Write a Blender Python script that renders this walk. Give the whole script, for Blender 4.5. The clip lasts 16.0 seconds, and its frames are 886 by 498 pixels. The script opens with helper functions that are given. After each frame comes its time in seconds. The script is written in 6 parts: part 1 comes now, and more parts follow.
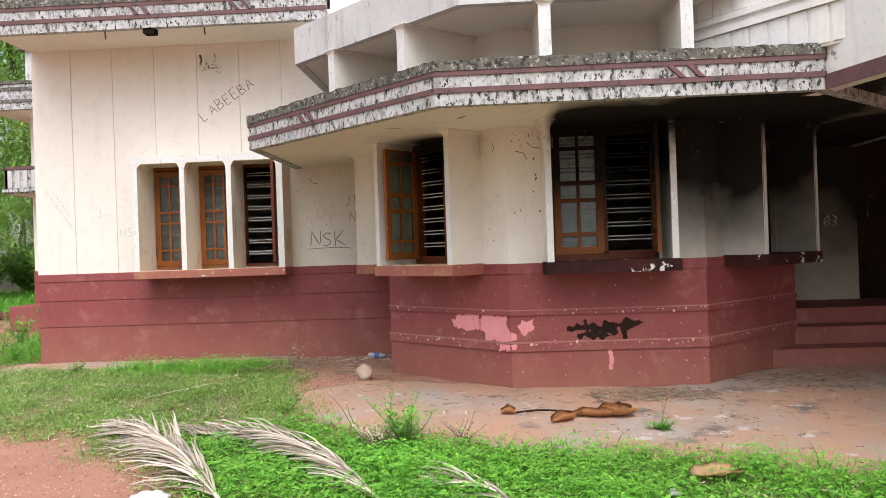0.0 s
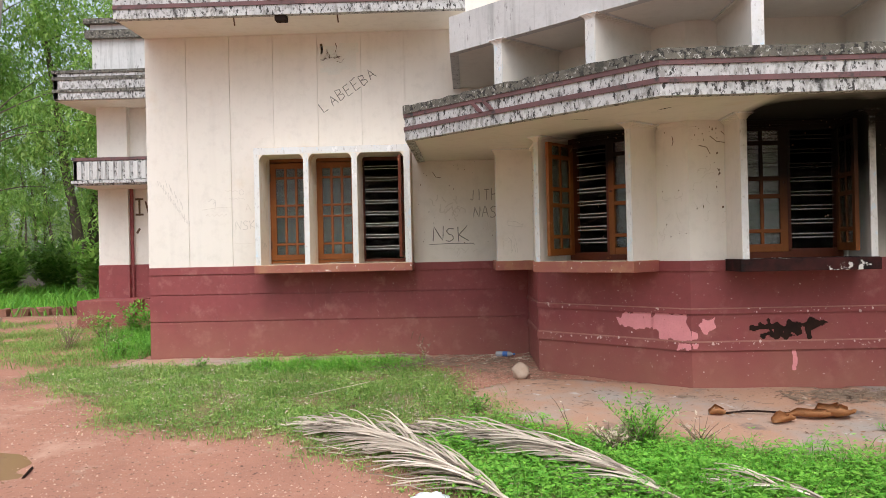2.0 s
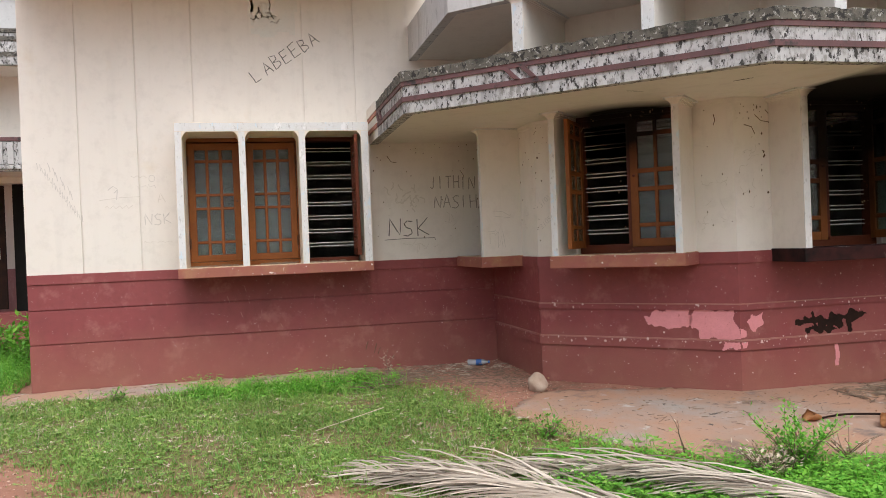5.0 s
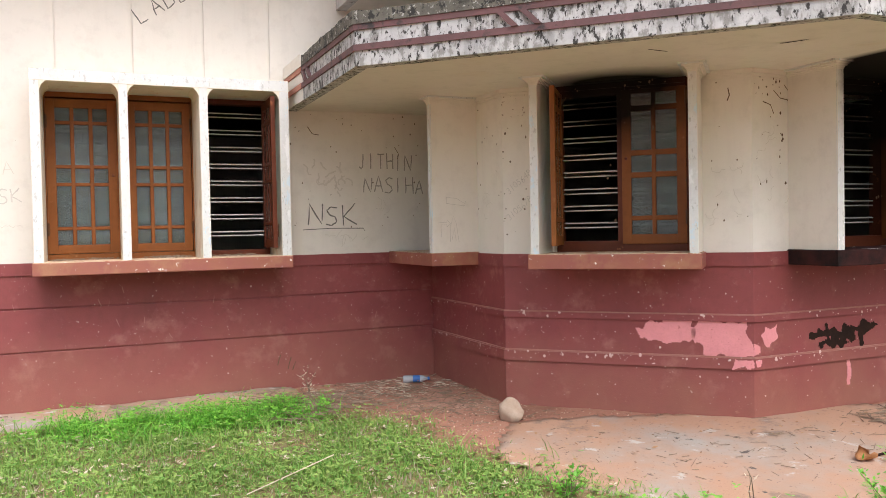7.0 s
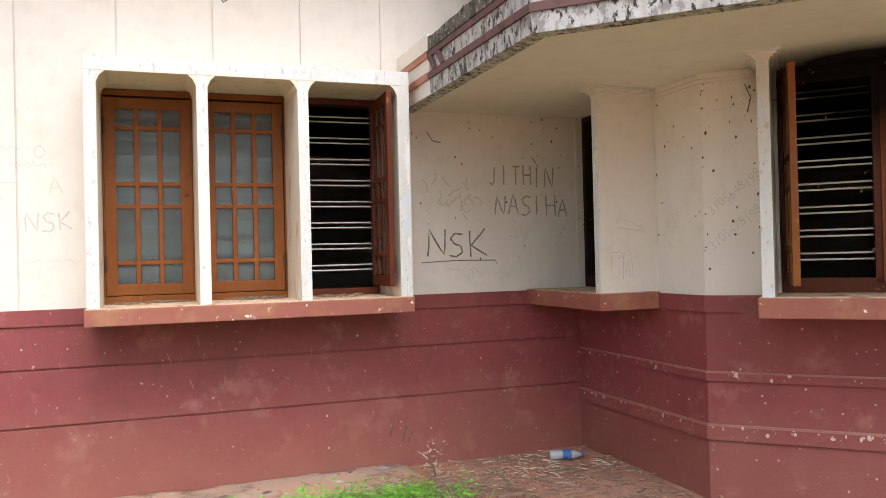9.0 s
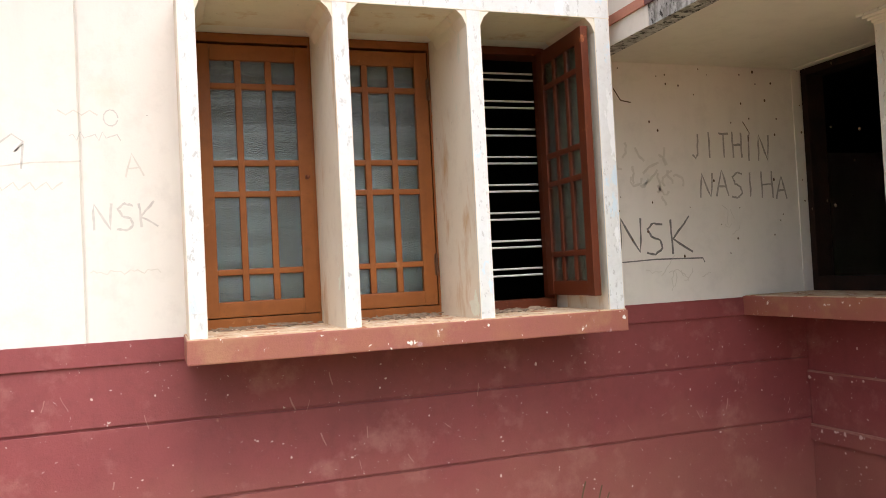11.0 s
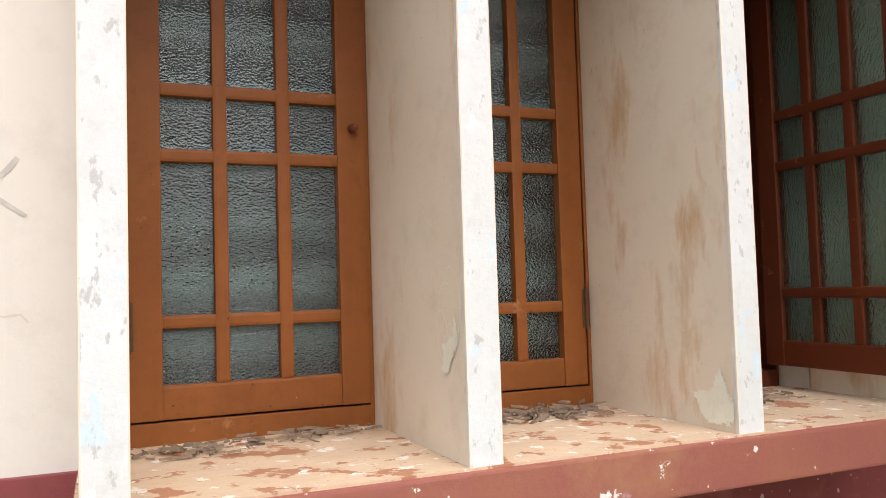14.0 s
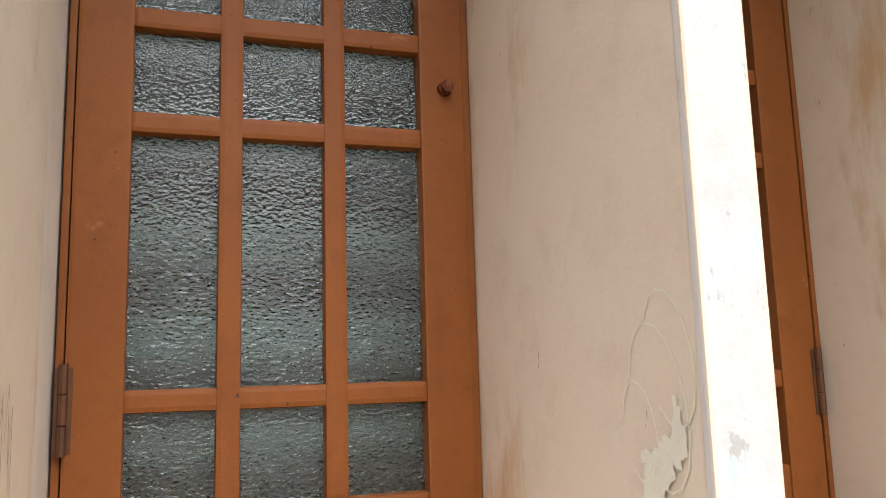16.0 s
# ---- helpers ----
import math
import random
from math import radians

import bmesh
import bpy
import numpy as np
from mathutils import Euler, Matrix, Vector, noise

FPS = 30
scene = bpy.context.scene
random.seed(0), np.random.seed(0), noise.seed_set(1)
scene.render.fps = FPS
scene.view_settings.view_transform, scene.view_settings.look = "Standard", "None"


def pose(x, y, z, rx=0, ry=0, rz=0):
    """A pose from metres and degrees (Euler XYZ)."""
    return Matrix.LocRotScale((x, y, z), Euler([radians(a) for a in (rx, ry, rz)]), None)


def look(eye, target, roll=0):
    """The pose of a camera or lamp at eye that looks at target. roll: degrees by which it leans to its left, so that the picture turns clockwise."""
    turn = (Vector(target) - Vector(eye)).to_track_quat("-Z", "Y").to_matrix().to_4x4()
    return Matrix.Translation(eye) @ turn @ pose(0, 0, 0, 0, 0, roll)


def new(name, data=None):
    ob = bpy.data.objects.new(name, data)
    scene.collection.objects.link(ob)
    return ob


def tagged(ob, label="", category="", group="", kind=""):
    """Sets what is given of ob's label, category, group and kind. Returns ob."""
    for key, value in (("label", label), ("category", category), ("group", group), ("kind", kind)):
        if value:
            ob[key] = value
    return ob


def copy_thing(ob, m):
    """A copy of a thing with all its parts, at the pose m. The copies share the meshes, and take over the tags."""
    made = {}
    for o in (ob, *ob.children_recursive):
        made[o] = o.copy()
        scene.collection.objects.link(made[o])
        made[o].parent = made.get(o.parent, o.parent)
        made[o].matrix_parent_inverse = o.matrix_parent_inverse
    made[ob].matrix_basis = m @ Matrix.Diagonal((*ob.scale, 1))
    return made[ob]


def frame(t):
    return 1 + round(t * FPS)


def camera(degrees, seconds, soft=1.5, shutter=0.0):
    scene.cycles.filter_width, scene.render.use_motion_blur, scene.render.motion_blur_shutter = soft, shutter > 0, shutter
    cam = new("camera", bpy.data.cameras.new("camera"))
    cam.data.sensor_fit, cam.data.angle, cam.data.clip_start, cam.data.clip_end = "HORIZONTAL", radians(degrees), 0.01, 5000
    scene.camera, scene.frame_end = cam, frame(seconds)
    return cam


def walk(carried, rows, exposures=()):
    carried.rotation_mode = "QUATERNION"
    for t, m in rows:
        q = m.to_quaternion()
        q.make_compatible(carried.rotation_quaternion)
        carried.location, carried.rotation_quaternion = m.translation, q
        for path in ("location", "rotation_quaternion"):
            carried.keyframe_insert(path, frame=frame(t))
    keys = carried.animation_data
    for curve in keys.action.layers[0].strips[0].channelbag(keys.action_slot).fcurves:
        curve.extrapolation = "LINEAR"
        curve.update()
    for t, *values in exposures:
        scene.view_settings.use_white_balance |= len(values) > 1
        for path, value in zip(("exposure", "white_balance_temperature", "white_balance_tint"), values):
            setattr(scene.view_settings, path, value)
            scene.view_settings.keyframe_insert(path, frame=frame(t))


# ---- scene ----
cam = camera(57.7, 16.0, soft=0.8)
METRES, EYE, TILT, LEAN, TURN = 12.0, 1.5, 0.0, 0.0, 3.0
ROWS = [
    (0.0, 0.0, 0.0, 0.0, 0.0, 0.03, 1.98),
    (0.5, -0.0379, 0.0058, -0.0007, 1.92, 0.31, 1.75),
    (1.0, -0.0747, 0.0119, 0.0008, 4.31, 0.67, 1.84),
    (1.5, -0.1103, 0.0151, -0.0007, 1.37, -0.45, 1.51),
    (2.0, -0.1466, 0.02, -0.0009, -1.15, 0.09, 1.28),
    (2.5, -0.1826, 0.0297, -0.0016, -2.43, 0.13, 1.61),
    (3.0, -0.2119, 0.0417, -0.0009, -5.07, -0.99, 1.57),
    (3.5, -0.2404, 0.0672, -0.0007, -7.25, -0.27, 1.79),
    (4.0, -0.2643, 0.0889, -0.0009, -10.45, 0.17, 2.24),
    (6.5, -0.3112, 0.2539, 0.0037, -24.22, -1.62, 1.18),
    (7, -0.3131, 0.2850, 0.0036, -26.46, -1.40, 1.12),
    (7.5, -0.3128, 0.3207, 0.0046, -26.09, -0.89, 1.19),
    (8, -0.3142, 0.3551, 0.0040, -25.37, -0.54, 1.26),
    (8.5, -0.3122, 0.3907, 0.0054, -25.17, -0.30, 1.16),
    (9, -0.3116, 0.4261, 0.0081, -23.00, 0.58, 1.37),
    (9.5, -0.3186, 0.4597, 0.0082, -22.05, 0.39, 2.50),
    (10, -0.3302, 0.4973, 0.0052, -20.73, 1.51, 3.78),
    (12.5, -0.3386, 0.6525, 0.0084, -25.02, 1.59, 1.18),
    (13, -0.3295, 0.6809, 0.0105, -24.21, 1.54, 1.44),
    (13.5, -0.3239, 0.7039, 0.0110, -24.12, 1.96, 1.64),
    (14, -0.3209, 0.7246, 0.0132, -25.83, 2.87, 1.70),
    (14.5, -0.3134, 0.7440, 0.0113, -22.91, 4.19, 1.22),
    (15, -0.3054, 0.7601, 0.0107, -19.13, 5.43, 1.61),
    (15.5, -0.3029, 0.7730, 0.0098, -18.22, 6.81, 2.00),
    (16, -0.3029, 0.7828, 0.0112, -20.63, 8.57, 1.62),
]
walk(cam, [(t, pose(0, 0, EYE, TILT, LEAN, TURN) @ pose(METRES * x, METRES * y, METRES * z, 90 + pitch, roll, yaw)) for t, x, y, z, yaw, pitch, roll in ROWS],
     exposures=[(0.0, 0.87), (1.0, 0.74), (2.0, 0.67), (2.5, 0.46), (3.0, 0.44), (4.0, 0.42), (6.5, 0.94), (7.0, 1.03), (9.5, 1.04), (12.5, 0.98), (13.0, 0.84), (13.5, 0.82), (14.0, 0.92), (15.0, 0.84), (15.5, 0.86), (16.0, 1.03)])

# ---- world and light: a bright overcast day ----
world = bpy.data.worlds.new("overcast")
scene.world = world
world.use_nodes = True
_n = world.node_tree.nodes
_l = world.node_tree.links
sky = _n.new("ShaderNodeTexSky")
sky.sky_type = "NISHITA"
sky.sun_disc = False
sky.sun_elevation, sky.sun_rotation = radians(59), radians(174)
sky.dust_density, sky.air_density = 3.0, 1.0
hue = _n.new("ShaderNodeHueSaturation")
hue.inputs["Saturation"].default_value = 0.5
_l.new(sky.outputs["Color"], hue.inputs["Color"])
_l.new(hue.outputs["Color"], _n["Background"].inputs["Color"])
_n["Background"].inputs["Strength"].default_value = 0.15
sun = new("sun", bpy.data.lights.new("sun", "SUN"))
sun.data.energy, sun.data.angle, sun.data.color = 1.42, radians(66), (0.965, 0.955, 1.0)
sun.matrix_world = look((-1.2, -12.5, 20.8), (-2.5, 0, 0))


# ---- materials ----
def material(name, base, rough=0.8, other=None, scale=6.0, spread=0.5, bump=0.15, bump_scale=60.0, metal=0.0, spots=None, streak=0.0, per_object=0.0, run=None):
    """Two scales of stain and a fine relief on one base colour. spots: (colour, scale, threshold, softness)."""
    m = bpy.data.materials.new(name)
    m.use_nodes = True
    t = m.node_tree
    b = t.nodes["Principled BSDF"]
    b.inputs["Roughness"].default_value, b.inputs["Metallic"].default_value = rough, metal
    geo = t.nodes.new("ShaderNodeNewGeometry")

    def noise_node(sc, detail=6, rough_=0.6, stretch=None):
        n = t.nodes.new("ShaderNodeTexNoise")
        n.inputs["Scale"].default_value, n.inputs["Detail"].default_value, n.inputs["Roughness"].default_value = sc, detail, rough_
        if stretch:
            mp = t.nodes.new("ShaderNodeMapping")
            mp.inputs["Scale"].default_value = stretch
            t.links.new(geo.outputs["Position"], mp.inputs["Vector"])
            t.links.new(mp.outputs["Vector"], n.inputs["Vector"])
        else:
            t.links.new(geo.outputs["Position"], n.inputs["Vector"])
        return n

    def ramp(src, lo, hi):
        r = t.nodes.new("ShaderNodeMapRange")
        r.inputs["From Min"].default_value, r.inputs["From Max"].default_value = lo, hi
        t.links.new(src, r.inputs["Value"])
        return r.outputs["Result"]

    def mixed(fac, a, c):
        x = t.nodes.new("ShaderNodeMix")
        x.data_type = "RGBA"
        if isinstance(fac, float):
            x.inputs[0].default_value = fac
        else:
            t.links.new(fac, x.inputs[0])
        for sock, v in ((x.inputs[6], a), (x.inputs[7], c)):
            if isinstance(v, tuple):
                sock.default_value = (*v, 1)
            else:
                t.links.new(v, sock)
        return x.outputs[2]

    other = other or tuple(c * 0.72 for c in base)
    big, fine = noise_node(scale), noise_node(scale * 7, 8, 0.7)
    col = mixed(ramp(big.outputs["Fac"], 0.5 - spread / 2, 0.5 + spread / 2), base, other)
    col = mixed(ramp(fine.outputs["Fac"], 0.5, 1.0), col, tuple(c * 0.8 for c in other))
    if streak:
        s = noise_node(1.0, 5, 0.6, (9, 9, 0.7))
        f = ramp(s.outputs["Fac"], 0.52, 0.8)
        mul = t.nodes.new("ShaderNodeMath")
        mul.operation = "MULTIPLY"
        mul.inputs[1].default_value = streak
        t.links.new(f, mul.inputs[0])
        col = mixed(mul.outputs[0], col, tuple(c * 0.45 for c in other))
    for colour, sc, th, soft in spots or ():
        s = noise_node(sc, 7, 0.65, run)
        col = mixed(ramp(s.outputs["Fac"], th, th + soft), col, colour)
    if per_object:
        oi = t.nodes.new("ShaderNodeObjectInfo")
        hs = t.nodes.new("ShaderNodeHueSaturation")
        t.links.new(ramp_out(t, oi.outputs["Random"], 1 - per_object, 1 + per_object), hs.inputs["Value"])
        t.links.new(col, hs.inputs["Color"])
        col = hs.outputs["Color"]
    t.links.new(col, b.inputs["Base Color"])
    bn = noise_node(bump_scale, 6, 0.7)
    bp = t.nodes.new("ShaderNodeBump")
    bp.inputs["Strength"].default_value, bp.inputs["Distance"].default_value = bump, 0.01
    t.links.new(bn.outputs["Fac"], bp.inputs["Height"])
    t.links.new(bp.outputs["Normal"], b.inputs["Normal"])
    return m


def ramp_out(t, src, lo, hi):
    r = t.nodes.new("ShaderNodeMapRange")
    r.inputs["To Min"].default_value, r.inputs["To Max"].default_value = lo, hi
    t.links.new(src, r.inputs["Value"])
    return r.outputs["Result"]


def add_layer(m, colour, build, matt=False):
    """Lays one more colour over a material, where build(tree) gives the factor."""
    t = m.node_tree
    b = t.nodes["Principled BSDF"]
    old = b.inputs["Base Color"].links[0].from_socket
    x = t.nodes.new("ShaderNodeMix")
    x.data_type = "RGBA"
    t.links.new(build(t), x.inputs[0])
    t.links.new(old, x.inputs[6])
    x.inputs[7].default_value = (*colour, 1)
    t.links.new(x.outputs[2], b.inputs["Base Color"])
    if matt:
        gloss = t.nodes.new("ShaderNodeMapRange")
        gloss.inputs["To Min"].default_value, gloss.inputs["To Max"].default_value = b.inputs["Specular IOR Level"].default_value, 0.02
        t.links.new(x.inputs[0].links[0].from_socket, gloss.inputs["Value"])
        t.links.new(gloss.outputs["Result"], b.inputs["Specular IOR Level"])


def maths(t, op, a, c):
    n = t.nodes.new("ShaderNodeMath")
    n.operation = op
    n.use_clamp = op in ("MULTIPLY",)
    for s, v in zip(n.inputs, (a, c)):
        if isinstance(v, (int, float)):
            s.default_value = v
        else:
            t.links.new(v, s)
    return n.outputs[0]


def soot_and_porch_shade(t):
    """Soot of the fire in the bay, with shade painted in under the porch roof: ragged clouds round the burnt windows,
    the porch door and under the canopy, none above it.
    """
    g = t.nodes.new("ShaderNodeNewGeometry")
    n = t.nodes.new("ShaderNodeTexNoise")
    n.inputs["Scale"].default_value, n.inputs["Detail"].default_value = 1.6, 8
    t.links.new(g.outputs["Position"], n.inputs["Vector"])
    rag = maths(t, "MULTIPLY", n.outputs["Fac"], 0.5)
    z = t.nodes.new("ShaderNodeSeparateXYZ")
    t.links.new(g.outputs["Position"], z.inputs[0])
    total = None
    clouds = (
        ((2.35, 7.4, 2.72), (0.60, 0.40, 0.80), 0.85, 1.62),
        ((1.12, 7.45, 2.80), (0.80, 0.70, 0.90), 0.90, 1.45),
        # Porch cloud: soot, plus the shade cast by the porch roof, painted in.
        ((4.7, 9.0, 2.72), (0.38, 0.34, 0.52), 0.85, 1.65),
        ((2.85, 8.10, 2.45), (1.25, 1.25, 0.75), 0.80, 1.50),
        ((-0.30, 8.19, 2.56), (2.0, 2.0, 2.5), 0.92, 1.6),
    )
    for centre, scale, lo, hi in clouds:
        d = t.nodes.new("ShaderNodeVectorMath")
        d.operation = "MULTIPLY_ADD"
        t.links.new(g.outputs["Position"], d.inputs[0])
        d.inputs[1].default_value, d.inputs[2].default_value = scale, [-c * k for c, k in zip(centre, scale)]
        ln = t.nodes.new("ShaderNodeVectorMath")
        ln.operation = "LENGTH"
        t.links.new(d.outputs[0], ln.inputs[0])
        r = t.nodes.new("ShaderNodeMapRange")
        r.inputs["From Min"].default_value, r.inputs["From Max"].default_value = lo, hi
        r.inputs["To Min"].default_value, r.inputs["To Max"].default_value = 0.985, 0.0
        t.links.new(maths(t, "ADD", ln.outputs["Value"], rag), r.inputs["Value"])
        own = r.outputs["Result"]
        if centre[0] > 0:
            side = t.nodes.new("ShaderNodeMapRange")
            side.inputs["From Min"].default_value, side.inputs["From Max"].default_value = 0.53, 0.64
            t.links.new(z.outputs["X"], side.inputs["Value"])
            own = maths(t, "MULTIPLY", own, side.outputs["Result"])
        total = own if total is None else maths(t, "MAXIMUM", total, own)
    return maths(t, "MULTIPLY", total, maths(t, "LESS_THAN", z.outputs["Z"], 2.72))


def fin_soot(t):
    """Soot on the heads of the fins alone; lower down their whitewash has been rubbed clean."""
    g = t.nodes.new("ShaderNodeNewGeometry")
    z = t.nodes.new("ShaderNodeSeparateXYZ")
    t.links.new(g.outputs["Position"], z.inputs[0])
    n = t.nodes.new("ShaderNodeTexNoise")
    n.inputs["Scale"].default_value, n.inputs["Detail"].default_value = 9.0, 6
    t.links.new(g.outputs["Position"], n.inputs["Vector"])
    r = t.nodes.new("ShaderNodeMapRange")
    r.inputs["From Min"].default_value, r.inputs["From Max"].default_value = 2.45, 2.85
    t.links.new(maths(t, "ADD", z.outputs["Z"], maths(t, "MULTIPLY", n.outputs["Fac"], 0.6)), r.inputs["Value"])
    return maths(t, "MULTIPLY", soot_and_porch_shade(t), r.outputs["Result"])


def mud_splash(t):
    """Dried red mud, splashed up the foot of the walls."""
    g = t.nodes.new("ShaderNodeNewGeometry")
    s = t.nodes.new("ShaderNodeSeparateXYZ")
    t.links.new(g.outputs["Position"], s.inputs[0])
    n = t.nodes.new("ShaderNodeTexNoise")
    n.inputs["Scale"].default_value, n.inputs["Detail"].default_value = 3.0, 8
    t.links.new(g.outputs["Position"], n.inputs["Vector"])
    v = maths(t, "SUBTRACT", s.outputs["Z"], maths(t, "MULTIPLY", n.outputs["Fac"], 0.9))
    r = t.nodes.new("ShaderNodeMapRange")
    r.inputs["From Min"].default_value, r.inputs["From Max"].default_value = -0.3, 0.36
    r.inputs["To Min"].default_value, r.inputs["To Max"].default_value = 0.6, 0.0
    t.links.new(v, r.inputs["Value"])
    return r.outputs["Result"]


CREAM = material("cream_plaster", (0.765, 0.73, 0.672), 0.85, (0.74, 0.695, 0.62), 1.0, 0.6, 0.10, 90, spots=(((0.66, 0.56, 0.42), 1.6, 0.62, 0.3), ((0.42, 0.38, 0.32), 45.0, 0.74, 0.03)), streak=0.12)
# Near-black base: indoor shade is painted in so the openings look dark.
ROOM_SHADE = material("indoor_shade_plaster", (0.035, 0.034, 0.032), 0.9)
add_layer(CREAM, (0.012, 0.011, 0.010), soot_and_porch_shade, True)
MAROON = material("maroon_plaster", (0.265, 0.057, 0.058), 0.62, (0.21, 0.046, 0.047), 2.5, 0.5, 0.2, 70, spots=(((0.36, 0.14, 0.12), 4.5, 0.55, 0.22), ((0.38, 0.17, 0.13), 15.0, 0.67, 0.06), ((0.58, 0.44, 0.40), 42.0, 0.67, 0.02)), streak=0.15)
add_layer(MAROON, (0.30, 0.13, 0.085), mud_splash)
SILL = material("sill_maroon", (0.29, 0.085, 0.075), 0.6, (0.33, 0.12, 0.07), 5, 0.5, 0.25, 70, spots=(((0.36, 0.16, 0.09), 4.0, 0.53, 0.14), ((0.44, 0.24, 0.24), 9.0, 0.64, 0.04), ((0.80, 0.72, 0.67), 26.0, 0.655, 0.015)))
SILLTOP = material("peeled_sill_top", (0.64, 0.48, 0.33), 0.8, (0.54, 0.39, 0.26), 6, 0.4, 0.4, 60, spots=(((0.38, 0.17, 0.09), 11.0, 0.545, 0.03), ((0.74, 0.68, 0.61), 17.0, 0.59, 0.03), ((0.30, 0.20, 0.14), 50.0, 0.66, 0.03)))
BURNTSILL = material("burnt_sill", (0.014, 0.012, 0.012), 0.9, (0.07, 0.022, 0.02), 5, 0.4, 0.3, 60, spots=(((0.62, 0.60, 0.57), 4.5, 0.60, 0.02),))
FIN = material("flaking_whitewash", (0.69, 0.705, 0.71), 0.75, (0.65, 0.64, 0.605), 4, 0.4, 0.22, 40, spots=(((0.50, 0.49, 0.47), 40.0, 0.585, 0.04), ((0.58, 0.68, 0.74), 14.0, 0.60, 0.04), ((0.78, 0.78, 0.77), 9.0, 0.60, 0.03)), run=(1.0, 1.0, 0.5))
FINSIDE = material("stained_fin_plaster", (0.76, 0.70, 0.585), 0.85, (0.73, 0.63, 0.50), 1.6, 0.4, 0.14, 90, run=(1.0, 1.0, 0.3), spots=(((0.60, 0.42, 0.25), 5.0, 0.565, 0.10), ((0.66, 0.64, 0.53), 4.0, 0.67, 0.015), ((0.30, 0.24, 0.18), 60.0, 0.69, 0.03)))
add_layer(FINSIDE, (0.012, 0.011, 0.010), soot_and_porch_shade, True)
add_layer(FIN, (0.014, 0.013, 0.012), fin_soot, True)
FASCIA = material("mouldy_fascia", (0.60, 0.60, 0.59), 0.85, (0.40, 0.40, 0.40), 5, 0.5, 0.5, 40, spots=(((0.26, 0.255, 0.24), 16.0, 0.49, 0.10), ((0.04, 0.038, 0.035), 24.0, 0.545, 0.05), ((0.04, 0.038, 0.036), 5.0, 0.60, 0.08)), streak=0.8, run=(1.2, 1.2, 0.65))
MOULD = material("black_mould_coping", (0.075, 0.07, 0.06), 0.9, (0.16, 0.15, 0.12), 9, 0.4, 0.8, 45, spots=(((0.42, 0.41, 0.38), 30.0, 0.57, 0.05), ((0.028, 0.027, 0.024), 22.0, 0.53, 0.05), ((0.05, 0.05, 0.04), 5.0, 0.58, 0.1)))
STRIPE = material("faded_maroon_stripe", (0.17, 0.075, 0.075), 0.7, (0.09, 0.05, 0.05), 5, 0.5, 0.2, 50, spots=(((0.035, 0.03, 0.03), 8.0, 0.56, 0.1), ((0.36, 0.20, 0.19), 14.0, 0.66, 0.1)))
PINK = material("pink_underpaint", (0.74, 0.29, 0.31), 0.75, (0.64, 0.24, 0.25), 9, 0.5, 0.3, 60, spots=(((0.50, 0.16, 0.16), 30.0, 0.64, 0.05),))
WOOD = material("brown_painted_wood", (0.275, 0.094, 0.021), 0.5, (0.20, 0.062, 0.014), 3.5, 0.5, 0.12, 80, spots=(((0.14, 0.05, 0.02), 25.0, 0.68, 0.05), ((0.42, 0.20, 0.09), 9.0, 0.66, 0.1), ((0.08, 0.03, 0.015), 60.0, 0.67, 0.03), ((0.72, 0.62, 0.50), 75.0, 0.735, 0.015)), streak=0.3)
WOODRED = material("dark_red_wood", (0.135, 0.030, 0.010), 0.45, (0.085, 0.020, 0.008), 3.5, 0.5, 0.12, 80, spots=(((0.30, 0.10, 0.04), 14.0, 0.64, 0.06),))
CHAR = material("charred_and_shaded_wood", (0.013, 0.010, 0.009), 0.9, (0.035, 0.018, 0.013), 8, 0.5, 0.4, 60)
STEEL = material("pale_painted_steel", (0.80, 0.80, 0.78), 0.5, (0.66, 0.65, 0.62), 12, 0.5, 0.1, 80)
for _w in (CHAR, BURNTSILL, ROOM_SHADE):
    _w.node_tree.nodes["Principled BSDF"].inputs["Specular IOR Level"].default_value = 0.08
for _w in (WOOD, WOODRED):
    _w.node_tree.nodes["Principled BSDF"].inputs["Specular IOR Level"].default_value = 0.25
for _w in (WOOD, WOODRED, STEEL):
    add_layer(_w, (0.012, 0.010, 0.009), soot_and_porch_shade, True)
PANEL = material("white_panel_paint", (0.80, 0.79, 0.76), 0.8, (0.70, 0.69, 0.66), 3, 0.5, 0.15, 70, spots=(((0.20, 0.195, 0.19), 9.0, 0.66, 0.05),), streak=0.35)
DUSTLEDGE = material("dusty_ledge", (0.40, 0.21, 0.17), 0.9, (0.30, 0.11, 0.09), 9, 0.5, 0.3, 60)
STAINPALE = material("washed_pale_stain", (0.70, 0.715, 0.665), 0.9, (0.72, 0.69, 0.62), 6, 0.5, 0.1, 80)
PALEPATCH = material("bare_pale_plaster", (0.80, 0.82, 0.70), 0.9, (0.76, 0.77, 0.66), 14, 0.4, 0.2, 80)
MUDSPECK = material("mud_speck", (0.16, 0.10, 0.06), 0.95)
RUST = material("rusty_iron", (0.10, 0.05, 0.03), 0.6, (0.16, 0.07, 0.03), 30, 0.5, 0.2, 90, metal=0.5)
CHARCOAL = material("charcoal_mark", (0.11, 0.105, 0.10), 0.95, (0.26, 0.24, 0.22), 55, 0.5, 0.1, 90)
FAINT = material("rubbed_charcoal", (0.60, 0.56, 0.49), 0.95, (0.68, 0.635, 0.56), 30, 0.4, 0.1, 90)
PALEMARK = material("pale_charcoal_mark", (0.50, 0.47, 0.43), 0.95, (0.65, 0.615, 0.555), 45, 0.5, 0.1, 90)
